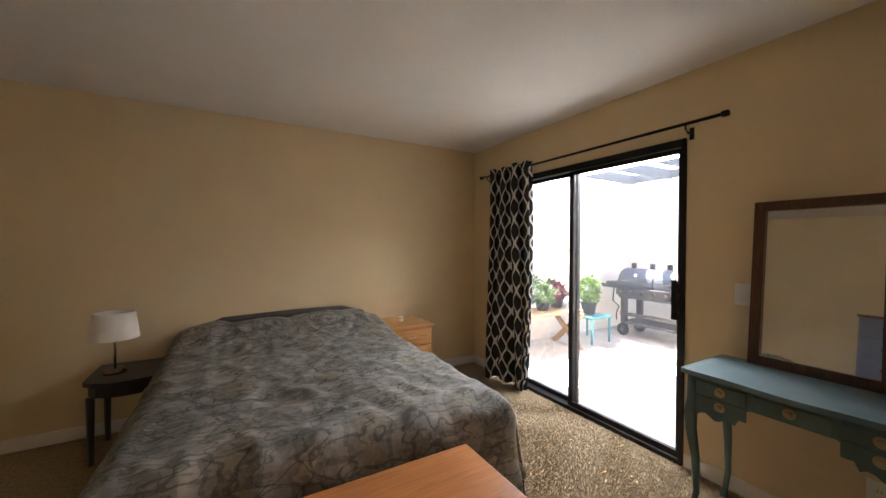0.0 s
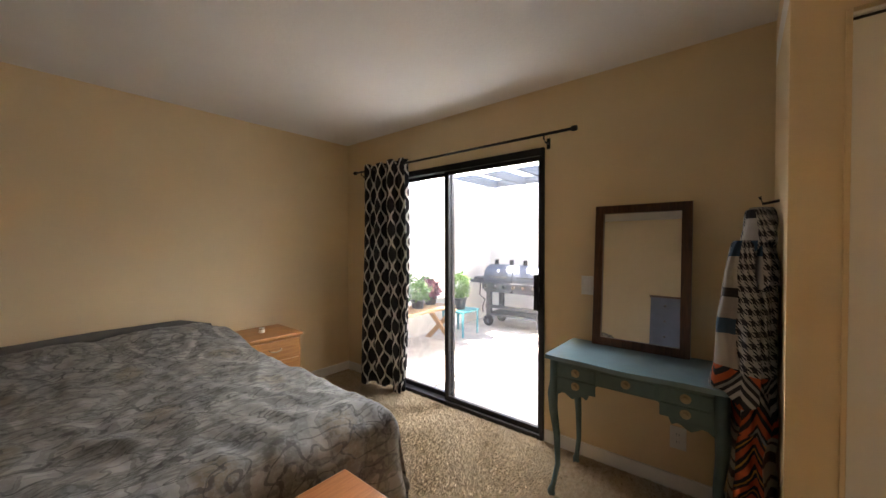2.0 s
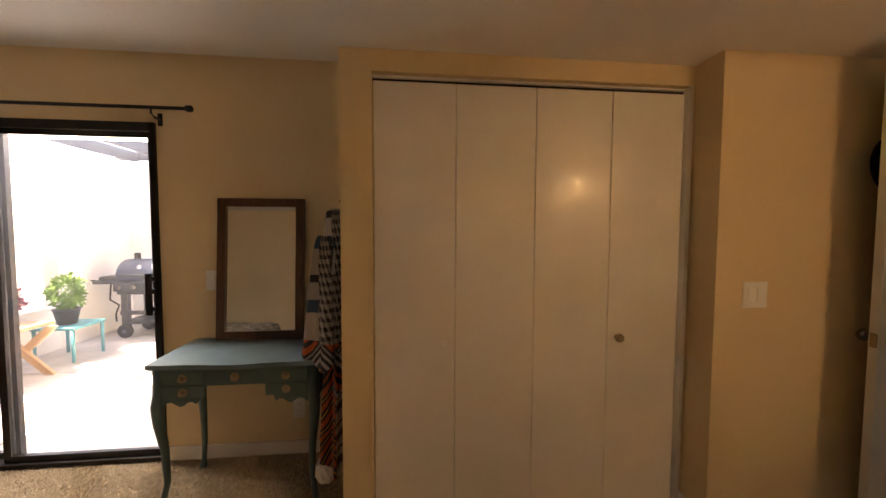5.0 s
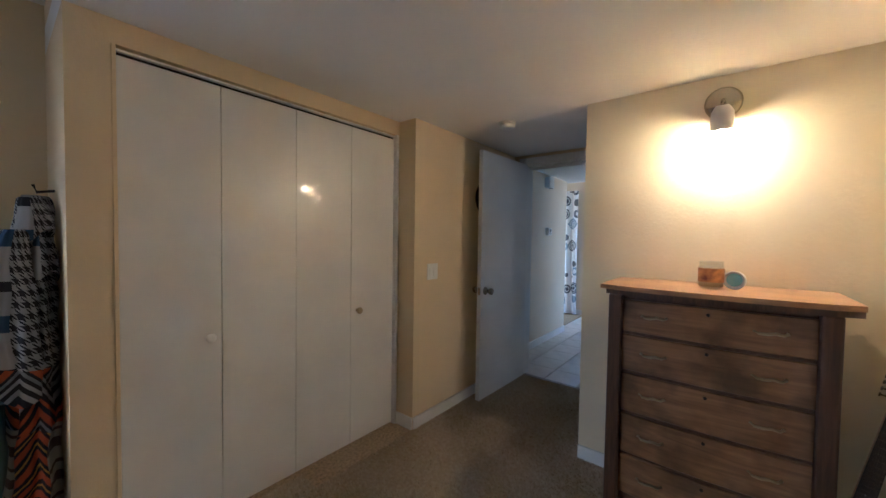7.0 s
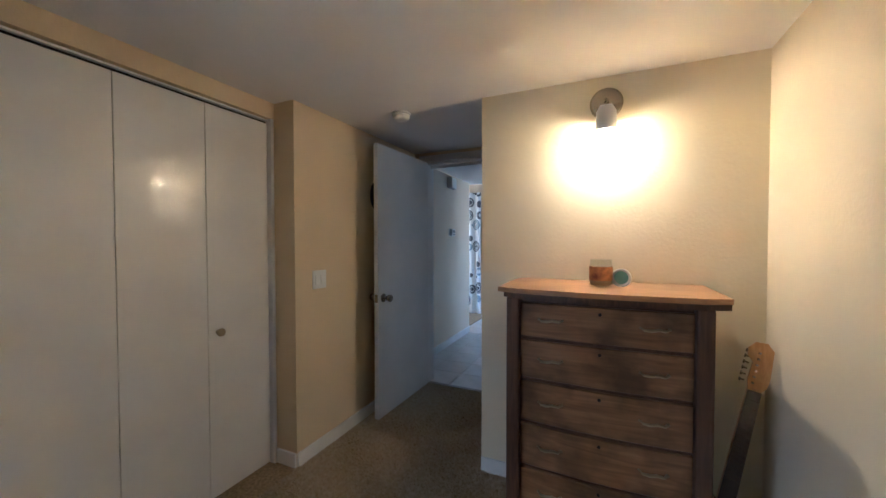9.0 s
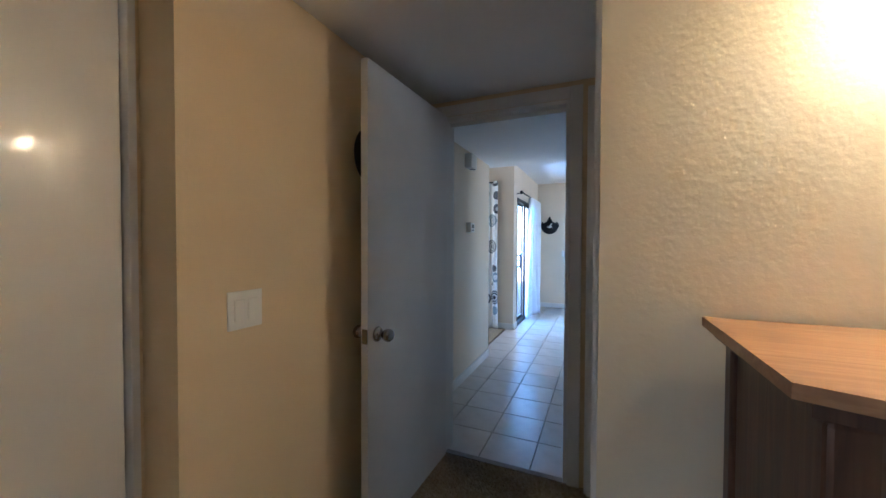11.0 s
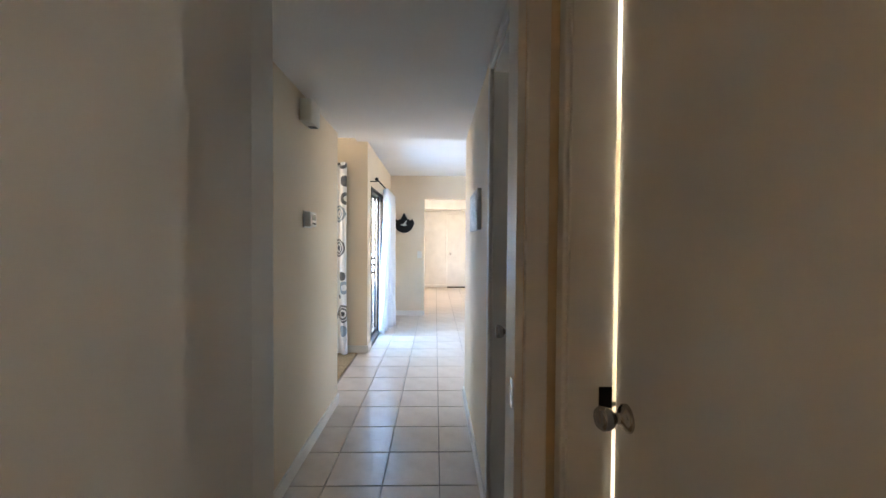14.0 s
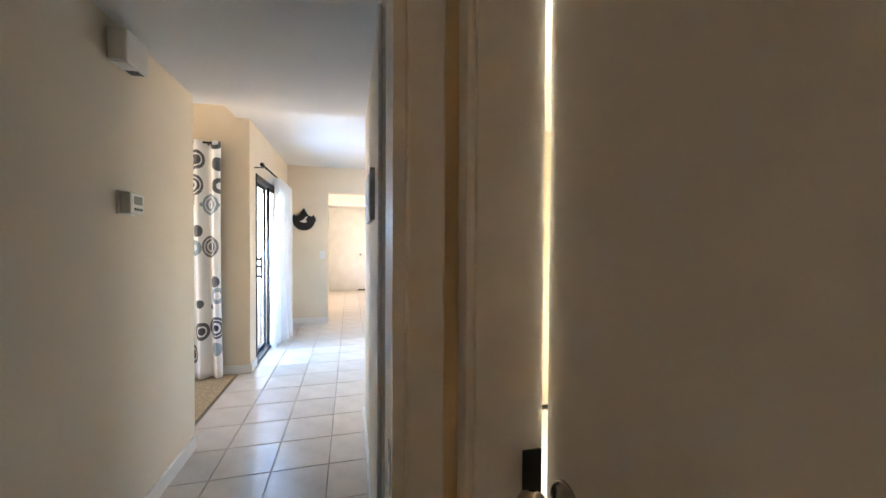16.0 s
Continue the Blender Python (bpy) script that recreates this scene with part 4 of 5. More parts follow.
def plate(name, axis, face, side, c, z, w, h, label, kind, rockers=1):
    ob = thing(name, (face, c, z - h / 2) if axis == "x" else (c, face, z - h / 2), label, kind)

    def b(d0, d1, a0, a1, z0, z1, bev=0.0):
        lo, hi = sorted((face + side * d0, face + side * d1))
        return slab(*((lo, hi, a0, a1) if axis == "x" else (a0, a1, lo, hi)), z0, z1, bevel=bev)
    part("plate", b(0, 0.006, c - w / 2, c + w / 2, z - h / 2, z + h / 2, 0.002), PLASTIC, ob)
    for i in range(rockers):
        a = c + (i - (rockers - 1) / 2) * 0.046
        if kind == "outlet":
            for dz in (-0.02, 0.02):
                s = part("socket", b(0.006, 0.008, a - 0.016, a + 0.016, z + dz - 0.014, z + dz + 0.014), PLASTIC, ob)
                for dy in (-0.006, 0.006):
                    part("slot", b(0.008, 0.0086, a + dy - 0.001, a + dy + 0.001, z + dz - 0.005, z + dz + 0.006), BLACKMETAL, s)
        else:
            part("rocker", b(0.006, 0.011, a - 0.016, a + 0.016, z - 0.033, z + 0.033, 0.002), PLASTIC, ob)
        for dz in (-0.047, 0.047):
            part("screw", b(0.006, 0.0068, a - 0.003, a + 0.003, z + dz - 0.003, z + dz + 0.003), PLASTIC, ob)


plate("light_switch", "x", 0.0, -1, -2.475, 1.07, 0.072, 0.115, "single white rocker switch beside the patio slider", "switch")
plate("wall_outlet", "x", 0.0, -1, -2.952, 0.285, 0.075, 0.12, "white double outlet under the vanity desk", "outlet")
plate("light_switch", "x", -0.79, -1, -5.135, 1.087, 0.115, 0.115, "double white rocker switch on the tan wall", "switch", 2)
plate("wall_outlet", "x", -3.05, 1, -5.02, 0.36, 0.075, 0.12, "white outlet low on the cream wall by the guitar", "outlet")
plate("light_switch", "y", -11.745, 1, -1.12, 1.07, 0.075, 0.12, "white switch on the cream far wall", "switch")


def robe():
    ob = thing("robe", (-0.30, -3.24, 0.2), "banded blanket robe in black, white, blue and orange, hanging", "robe")
    part("hook", tube(bmesh.new(), [(-0.30, -3.32, 1.50), (-0.30, -3.27, 1.49), (-0.30, -3.26, 1.52)], 0.006), BLACKMETAL, ob, "black wall hook")

    def hang(name, cx, cy, ztop, zbot, wtop, wbot, dtop, dbot, seed, fold=7):
        bm = bmesh.new()
        uvl = bm.loops.layers.uv.new("cloth")
        rnd = random.Random(seed)
        ph = rnd.uniform(0, 6)
        n, rows, grid, uvs = 56, 34, [], {}
        for j in range(rows + 1):
            k = j / rows
            s = k ** 0.55
            row = []
            for i in range(n + 1):
                a = i / n * 2 * math.pi
                rip = 1 + 0.17 * math.sin(fold * a + ph + 2 * k) * (0.3 + k) + 0.07 * math.sin(13 * a + 3 * k)
                x = cx + (wtop + (wbot - wtop) * s) * math.cos(a) * rip
                y = cy + (dtop + (dbot - dtop) * s) * math.sin(a) * rip
                v = bm.verts.new((x, y, ztop + (zbot - ztop) * k + 0.025 * math.sin(3 * a + ph) * k))
                v.co.y = max(v.co.y, -3.316)
                uvs[v] = (i / n * 0.9, v.co.z)
                lump = noise.noise(Vector((x * 9 + seed, y * 9, v.co.z * 7)))
                v.co.x += 0.05 * lump * min(1, 3 * k)
                v.co.y = max(v.co.y + 0.015 * lump, -3.316)
                row.append(v)
            grid.append(row)
        for r, t in zip(grid, grid[1:]):
            for i in range(n):
                f = bm.faces.new((r[i], r[i + 1], t[i + 1], t[i]))
                f.smooth = True
                for lp in f.loops:
                    lp[uvl].uv = uvs[lp.vert]
        part(name, bm, BLANKET, ob)
    hang("body", -0.37, -3.255, 1.47, 0.24, 0.05, 0.16, 0.03, 0.075, 3)
    hang("sleeve", -0.44, -3.205, 1.34, 0.74, 0.04, 0.105, 0.03, 0.09, 8, 5)
    hang("collar", -0.41, -3.25, 1.46, 1.32, 0.03, 0.055, 0.03, 0.05, 12, 4)
    hang("hood", -0.37, -3.27, 1.47, 1.16, 0.03, 0.10, 0.025, 0.06, 5, 5)
    bm = bmesh.new()
    bmesh.ops.create_icosphere(bm, subdivisions=3, radius=0.055, matrix=Matrix.Translation((-0.42, -3.20, 0.165)) @ Matrix.Diagonal((1, 1, 1.3, 1)))
    for v in bm.verts:
        v.co += v.normal * 0.010 * noise.noise(v.co * 70)
    part("pompom", bm, SHADE, ob, "fluffy white pompom")


robe()

# slate drawer unit that the mirror shows
ob = thing("drawer_unit", (-3.92, -2.60, 0), "slate blue painted chest of drawers against the wall", "dresser")
part("body", slab(-4.15, -3.70, -2.93, -2.22, 0.06, 1.14), SLATE, ob)
part("tabletop", slab(-4.16, -3.685, -2.94, -2.205, 1.14, 1.165, bevel=0.004), WALNUT, ob, "dark wood top")
part("plinth", slab(-4.14, -3.73, -2.91, -2.24, 0, 0.06), SLATE, ob)
for i in range(5):
    d = part("drawer", slab(-3.70, -3.685, -2.90, -2.25, 0.09 + i * 0.21, 0.285 + i * 0.21, bevel=0.003), SLATE, ob)
    for y in (-2.75, -2.40):
        round_knob((-3.685, y, 0.19 + i * 0.21), (1, 0, 0), 0.013, NICKEL, d)


# ---- bedroom: tall dresser and what stands on and by it ----
def tall_dresser():
    ob = thing("tall_dresser", (-2.42, -5.14, 0), "worn oak tall dresser with five drawers and a bowed front", "dresser")
    x0, x1, yb, yf = -2.78, -2.03, -5.355, -4.955
    n = 20

    def front(s, bow):
        return bow * math.sin(math.pi * s)
    out = [(x0 - 0.045, yb), (x1 + 0.035, yb)] + [(x1 + 0.035 - (x1 - x0 + 0.08) * k / n, yf + 0.035 + front(k / n, 0.035) + (0.02 * min(1, min(k, n - k) / 2) - 0.02)) for k in range(n + 1)]
    part("tabletop", prism(bmesh.new(), out, lambda u, v, w: Vector((u, v, 1.108 + w)), 0.02), DRESSERTOP, ob, "rubbed pale oak top")
    mould = [(x0 + (u - x0) * 0.97 + 0.0, v - (0.012 if v > yb + 0.01 else 0)) for u, v in out]
    part("moulding", prism(bmesh.new(), mould, lambda u, v, w: Vector((u, v, 1.085 + w)), 0.0225), DRESSERDARK, ob)
    for x in (x0 + 0.028, x1 - 0.028):
        part("corner_post", slab(x - 0.028, x + 0.028, yf - 0.05, yf + 0.006, 0.0, 1.084, bevel=0.008), DRESSERDARK, ob)
        part("back_post", slab(x - 0.02, x + 0.02, yb, yb + 0.04, 0.0, 1.084, bevel=0.005), DRESSERDARK, ob)
        part("side_panel", slab(x - 0.009, x + 0.009, yb + 0.041, yf - 0.051, 0.12, 1.084), DRESSERDARK, ob)
    part("back", slab(x0 + 0.05, x1 - 0.05, yb + 0.002, yb + 0.012, 0.12, 1.084), DRESSERDARK, ob)
    xa, xb = x0 + 0.058, x1 - 0.058

    def bowed(z0, z1, d0, d1, mat, name, parent, lab=""):
        bow = 0.016
        pts = [(xa + (xb - xa) * k / n, yf - 0.03 + d1 + front(k / n, bow)) for k in range(n + 1)] + [(xb, yf - 0.06 + d0), (xa, yf - 0.06 + d0)]
        bm = prism(bmesh.new(), pts, lambda u, v, w: Vector((u, v, z0 + w)), z1 - z0)
        bmesh.ops.bevel(bm, geom=[e for e in bm.edges if abs(e.verts[0].co.z - e.verts[1].co.z) < 1e-5 and min(e.verts[0].co.y, e.verts[1].co.y) > yf - 0.04], offset=0.004, segments=1, affect="EDGES")
        return part(name, bm, mat, parent, lab)
    bowed(0.12, 1.08, 0.0, -0.008, DRESSERDARK, "carcass_front", ob)
    zs = [(0.915, 1.062), (0.735, 0.900), (0.545, 0.720), (0.350, 0.530), (0.155, 0.335)]
    for i, (z0, z1) in enumerate(zs):
        d = bowed(z0, z1, 0.002, 0.008, DRESSERWOOD, "drawer", ob)
        zc = (z0 + z1) / 2 + 0.005
        for s in (0.2, 0.8):
            x, y = xa + (xb - xa) * s, yf - 0.022 + front(s, 0.016)
            bm = tube(bmesh.new(), [(x - 0.048, y, zc + 0.004), (x - 0.036, y + 0.014, zc - 0.002), (x - 0.012, y + 0.019, zc + 0.003), (x + 0.012, y + 0.019, zc - 0.003), (x + 0.036, y + 0.014, zc - 0.004), (x + 0.048, y, zc + 0.002)], [0.006, 0.005, 0.006, 0.006, 0.005, 0.006], 8)
            part("handle", bm, BRASS, d, "aged metal pull")
        part("keyhole", lathe(bmesh.new(), [(0.007, 0), (0.006, 0.0025)], ((xa + xb) / 2, yf - 0.022 + 0.016, z1 - 0.028), (0, 1, 0), 10), BLACKMETAL, d)
    for x in (x0 + 0.028, x1 - 0.028):
        part("foot", lathe(bmesh.new(), [(0.016, 0), (0.024, 0.03), (0.03, 0.05), (0.02, 0.055)], (x, yf - 0.022, 0.0)), DRESSERDARK, ob)
    skirt = [(xa, 0.12), (xb, 0.12)] + [(xb - (xb - xa) * k / 20, 0.118 - 0.045 * abs(math.sin(k / 20 * math.pi * 2)) - 0.004) for k in range(21)]
    part("skirt", prism(bmesh.new(), skirt, lambda u, v, w: Vector((u, yf - 0.045 + w, v)), 0.018), DRESSERWOOD, ob)


tall_dresser()

WAX = material("orange_wax", (0.62, 0.42, 0.20), 0.5, vary=0.05)
LABEL = material("fruit_label", (0.75, 0.33, 0.10), 0.5, second=(0.22, 0.06, 0.03), scale=28)
CX, CY, CZ = -2.405, -5.135, 1.1285
ob = thing("jar_candle", (CX, CY, CZ), "glass jar candle with an orange fruit label on the dresser", "candle")
bm = bmesh.new()
lathe(bm, [(0.040, 0), (0.047, 0.006), (0.048, 0.09), (0.044, 0.098), (0.044, 0.112), (0.047, 0.115), (0.0465, 0.118), (0.042, 0.117), (0.042, 0.098), (0.0455, 0.09), (0.0445, 0.008), (0.001, 0.006)], (CX, CY, CZ), n=28)
part("jar", bm, JARGLASS, ob, "clear glass jar").visible_shadow = False
part("wax", lathe(bmesh.new(), [(0.042, 0.0), (0.044, 0.004), (0.044, 0.05), (0.01, 0.051)], (CX, CY, CZ + 0.0075), n=24), WAX, ob)
bm = bmesh.new()
rows = [[bm.verts.new((CX + 0.0487 * math.sin(a), CY + 0.0487 * math.cos(a), CZ + z)) for a in [radians(-75 + 150 * k / 16) for k in range(17)]] for z in (0.028, 0.088)]
for k in range(16):
    bm.faces.new((rows[0][k], rows[0][k + 1], rows[1][k + 1], rows[1][k]))
part("label", bm, LABEL, ob, "orange and brown paper label").modifiers.new("t", "SOLIDIFY").thickness = 0.0006
# Round object of unknown use, built as a shallow rimmed disc.
ob = thing("green_faced_disc", (CX - 0.083, CY + 0.01, CZ), "round white disc with a green face standing on edge", "tin")
part("rim", lathe(bmesh.new(), [(0.036, 0), (0.040, 0.003), (0.040, 0.018), (0.034, 0.02), (0.034, 0.012), (0.001, 0.012)], (CX - 0.083, CY - 0.005, CZ + 0.040), (0.25, 1, 0.08)), PLASTIC, ob)
part("seal", lathe(bmesh.new(), [(0.028, 0), (0.028, 0.003)], (CX - 0.083 + 0.0025, CY + 0.0085, CZ + 0.042), (0.25, 1, 0.08)), material("green_seal", (0.25, 0.50, 0.42), 0.4), ob)

# wall sconce
SX, SY, SZ = -2.42, -5.37, 2.0
ob = thing("wall_sconce", (SX, SY, SZ), "small white spot sconce, lit, aimed down the wall", "wall lamp")
part("canopy", lathe(bmesh.new(), [(0.075, 0), (0.075, 0.014), (0.062, 0.028), (0.02, 0.034)], (SX, SY, SZ), (0, 1, 0), 28), NICKEL, ob, "round brushed metal canopy")
part("arm", tube(bmesh.new(), [(SX, SY + 0.025, SZ), (SX, SY + 0.055, SZ), (SX, SY + 0.095, SZ - 0.012), (SX, SY + 0.115, SZ - 0.045)], 0.010), NICKEL, ob)
axis = Vector((0, -0.27, -0.95)).normalized()
foot = Vector((SX, SY + 0.115, SZ - 0.04))
bm = bmesh.new()
lathe(bm, [(0.024, 0), (0.030, 0.008), (0.043, 0.03), (0.047, 0.107), (0.044, 0.107), (0.040, 0.032), (0.02, 0.012)], foot, axis, 28)
part("shade", bm, PLASTIC, ob, "white metal spot shade")
glow = material("lit_bulb_glass", (1, 0.9, 0.75), 0.4, vary=0.0, emit=((1.0, 0.82, 0.58), 18.0))
part("bulb", lathe(bmesh.new(), [(0.036, 0.072), (0.037, 0.097), (0.030, 0.106), (0.01, 0.110)], foot, axis, 24), glow, ob, "glowing reflector bulb")


def guitar():
    ob = thing("electric_guitar", (-2.93, -5.2, 0), "red electric guitar with a white pickguard, leaning upright", "guitar")
    red = material("red_lacquer", (0.32, 0.015, 0.02), 0.18, vary=0.04, coat=0.6)
    white = material("pickguard_white", (0.72, 0.70, 0.66), 0.3)
    maple = wood("maple_neck", (0.60, 0.32, 0.11), (0.48, 0.23, 0.07), 0.3, "z", 7)
    rosewood = wood("rosewood_board", (0.05, 0.022, 0.016), (0.025, 0.012, 0.01), 0.45, "z", 8)
    base, lean = Vector((-2.79, -5.10, 0.0)), Matrix.Rotation(radians(-13.5), 3, "Y") @ Matrix.Rotation(radians(9), 3, "X")
    ang = Matrix.Rotation(radians(-8), 3, "Z")

    def at(u, v, w):
        return base + lean @ ang @ Vector((-u, w, v))
    body = [(-0.02, 0.005), (0.06, 0.0), (0.13, 0.025), (0.165, 0.08), (0.155, 0.15), (0.115, 0.20), (0.118, 0.25), (0.15, 0.31), (0.155, 0.36), (0.12, 0.375), (0.08, 0.335), (0.045, 0.305),
            (-0.035, 0.305), (-0.075, 0.35), (-0.12, 0.41), (-0.155, 0.405), (-0.15, 0.34), (-0.12, 0.26), (-0.125, 0.20), (-0.16, 0.14), (-0.165, 0.07), (-0.11, 0.015)]
    bm = prism(bmesh.new(), body, lambda u, v, w: at(u, v, w - 0.02), 0.042)
    bmesh.ops.bevel(bm, geom=bm.edges[:], offset=0.006, segments=2, affect="EDGES")
    part("body", bm, red, ob, "glossy red body")
    guard = [(0.0, 0.06), (0.09, 0.05), (0.12, 0.09), (0.10, 0.17), (0.085, 0.24), (0.125, 0.33), (0.10, 0.35), (0.05, 0.30), (-0.03, 0.30), (-0.10, 0.36), (-0.12, 0.34), (-0.085, 0.24), (-0.07, 0.14)]
    part("pickguard", prism(bmesh.new(), guard, lambda u, v, w: at(u, v, w + 0.0225), 0.003), white, ob, "white pickguard")
    for v in (0.13, 0.18, 0.235):
        part("pickup", prism(bmesh.new(), [(-0.04, v), (0.04, v), (0.04, v + 0.018), (-0.04, v + 0.018)], lambda u, q, w: at(u, q, w + 0.0257), 0.006), PLASTIC, ob)
    for u, v in ((0.075, 0.14), (0.09, 0.105), (0.10, 0.07)):
        part("control_knob", lathe(bmesh.new(), [(0.012, 0), (0.010, 0.013)], at(u, v, 0.0257), lean @ ang @ Vector((0, 1, 0)), 12), PLASTIC, ob)
    part("neck", prism(bmesh.new(), [(-0.027, 0.29), (0.027, 0.29), (0.021, 0.76), (-0.021, 0.76)], lambda u, v, w: at(u, v, w - 0.004), 0.024), maple, ob)
    part("fretboard", prism(bmesh.new(), [(-0.027, 0.29), (0.027, 0.29), (0.021, 0.76), (-0.021, 0.76)], lambda u, v, w: at(u, v, w + 0.0205), 0.006), rosewood, ob, "dark fretboard")
    for k in range(16):
        v = 0.76 - 0.62 * (1 - 2 ** (-k / 12.0)) * 0.98 - 0.003
        if v > 0.30:
            part("fret", prism(bmesh.new(), [(-0.023, v), (0.023, v), (0.023, v + 0.002), (-0.023, v + 0.002)], lambda u, q, w: at(u, q, w + 0.0265), 0.0012), NICKEL, ob)
    head = [(-0.021, 0.76), (0.021, 0.76), (0.035, 0.785), (0.038, 0.82), (0.03, 0.93), (0.005, 0.955), (-0.03, 0.95), (-0.05, 0.92), (-0.045, 0.89), (-0.025, 0.87), (-0.028, 0.80)]
    part("headstock", prism(bmesh.new(), head, lambda u, v, w: at(u, v, w + 0.002), 0.015), maple, ob, "maple headstock")
    for k in range(6):
        p = at(-0.012 - 0.0 * k, 0.79 + k * 0.024, 0.017)
        part("tuning_post", lathe(bmesh.new(), [(0.005, 0), (0.004, 0.012)], p, lean @ ang @ Vector((0, 1, 0)), 10), NICKEL, ob)
        p = at(-0.036, 0.79 + k * 0.024, 0.008)
        part("tuning_peg", lathe(bmesh.new(), [(0.003, 0), (0.003, 0.012), (0.008, 0.013), (0.008, 0.018)], p, lean @ ang @ Vector((1, 0, 0)), 8), NICKEL, ob)
    for k in range(6):
        part("string", tube(bmesh.new(), [at(-0.02 + 0.008 * k, 0.10, 0.036), at(-0.015 + 0.006 * k, 0.77, 0.030)], 0.0006, 4), NICKEL, ob)


guitar()

# smoke alarm on the low ceiling
ob = thing("smoke_alarm", (-1.23, -5.40, LOW), "round white smoke alarm on the low ceiling", "smoke alarm")
part("base", lathe(bmesh.new(), [(0.062, 0), (0.062, 0.010)], (-1.23, -5.40, LOW), (0, 0, -1), 30), PLASTIC, ob)
part("cover", lathe(bmesh.new(), [(0.056, 0.010), (0.054, 0.028), (0.046, 0.036), (0.02, 0.038)], (-1.23, -5.40, LOW), (0, 0, -1), 30), PLASTIC, ob)
# hat on the far side of the open door
ob = thing("dark_hat", (-0.86, -5.72, 1.62), "dark hat hanging behind the open door", "hat")
felt = material("black_felt", (0.015, 0.014, 0.014), 0.9)
part("crown", lathe(bmesh.new(), [(0.085, 0), (0.08, 0.02), (0.06, 0.04), (0.02, 0.045)], (-0.862, -5.70, 1.66), (1, 0, 0), 20), felt, ob)
part("brim", lathe(bmesh.new(), [(0.13, 0), (0.128, 0.006), (0.08, 0.012)], (-0.868, -5.70, 1.66), (1, 0, 0), 24), felt, ob)

# ---- hall ----
ob = thing("thermostat", (-0.64, -7.62, 1.385), "small white wall thermostat with a tiny display", "thermostat")
part("back_plate", slab(-0.628, -0.62, -7.695, -7.565, 1.38, 1.48, bevel=0.003), PLASTIC, ob)
part("body", slab(-0.662, -0.628, -7.685, -7.575, 1.385, 1.475, bevel=0.006), PLASTIC, ob)
part("display", slab(-0.664, -0.6618, -7.665, -7.605, 1.425, 1.46), material("lcd_grey", (0.25, 0.27, 0.25), 0.2), ob)
for k in range(3):
    part("button", slab(-0.664, -0.6618, -7.665 + k * 0.022, -7.652 + k * 0.022, 1.40, 1.41), BLACKMETAL, ob)
ob = thing("door_chime", (-0.65, -7.58, 1.98), "white door chime box high on the hall wall", "chime")
part("cover", slab(-0.69, -0.62, -7.665, -7.51, 1.985, 2.115, bevel=0.008), PLASTIC, ob)
part("grille_plate", slab(-0.686, -0.628, -7.655, -7.52, 1.981, 1.9855), PLASTIC, ob)
for k in range(4):
    part("slot", slab(-0.682 + k * 0.012, -0.675 + k * 0.012, -7.645, -7.60, 1.979, 1.9815), BLACKMETAL, ob)
ob = thing("hall_plaque", (-1.64, -7.63, 1.37), "narrow grey picture plaque on the hall wall", "picture")
part("board", slab(-1.65, -1.628, -7.84, -7.42, 1.37, 1.60, bevel=0.003), material("plaque_grey", (0.42, 0.43, 0.44), 0.5, vary=0.2, scale=12), ob)
part("panel", slab(-1.628, -1.625, -7.81, -7.45, 1.395, 1.575), material("plaque_pale", (0.6, 0.6, 0.58), 0.5, vary=0.25, scale=16), ob)
# black wall ornament
ob = thing("wall_ornament", (-0.85, -11.745, 1.5), "round black wall ornament with a pale bird figure", "ornament")
prof = [(0.16 * math.cos(a) * (1.0 if math.sin(a) < 0 else 1.12), 0.15 * math.sin(a)) for a in [2 * math.pi * k / 36 for k in range(36)]]
prof = [(u, v - 0.05 * (1 if v > 0.10 and abs(u) > 0.05 else 0)) for u, v in prof]
bm = prism(bmesh.new(), prof, lambda u, v, w: Vector((-0.85 + u, -11.742 + w, 1.60 + v)), 0.03)
tube(bm, [(-0.85, -11.73, 1.74), (-0.85, -11.72, 1.79)], [0.03, 0.015])
part("disc", bm, BLACKMETAL, ob)
part("figure", prism(bmesh.new(), [(-0.06, -0.02), (-0.01, 0.0), (0.03, 0.05), (0.06, 0.06), (0.03, 0.01), (0.05, -0.03), (0.0, -0.04)], lambda u, v, w: Vector((-0.85 - u, -11.712 + w, 1.61 + v)), 0.004), PLASTIC, ob, "pale figure")
# curtains
ob = thing("flower_curtain", (0.0, -9.5, 0), "white curtain printed with grey and black blossoms", "curtain")
pts = [(-0.40 + 1.0 * k / 90, -9.50 + 0.035 * math.sin(k / 90 * 2 * math.pi * 7)) for k in range(91)]
drape("cloth", pts, 0.02, 2.18, FLOWER, ob, sway=0.015, seed=4)
ob = thing("curtain_rod", (0.2, -9.5, 2.17), "black curtain rod over the flowered curtain", "curtain rod")
part("rod", tube(bmesh.new(), [(-0.35, -9.50, 2.165), (1.3, -9.50, 2.165)], 0.009), BLACKMETAL, ob)
part("finial", lathe(bmesh.new(), [(0.016, -0.015), (0.02, 0), (0.016, 0.015)], (-0.36, -9.50, 2.165), (1, 0, 0)), BLACKMETAL, ob)
part("bracket", tube(bmesh.new(), [(-0.30, -9.50, 2.15), (-0.30, -9.62, 2.15)], 0.006), BLACKMETAL, ob)
ob = thing("sheer_curtain", (-0.72, -10.9, 0), "long white sheer curtain pulled to one side of the slider", "curtain")
pts = [(-0.70 - 0.045 * math.sin(k / 90 * 2 * math.pi * 6), -10.42 - 0.95 * k / 90) for k in range(91)]
drape("cloth", pts, 0.015, 2.03, SHEER, ob, sway=0.05, seed=6)
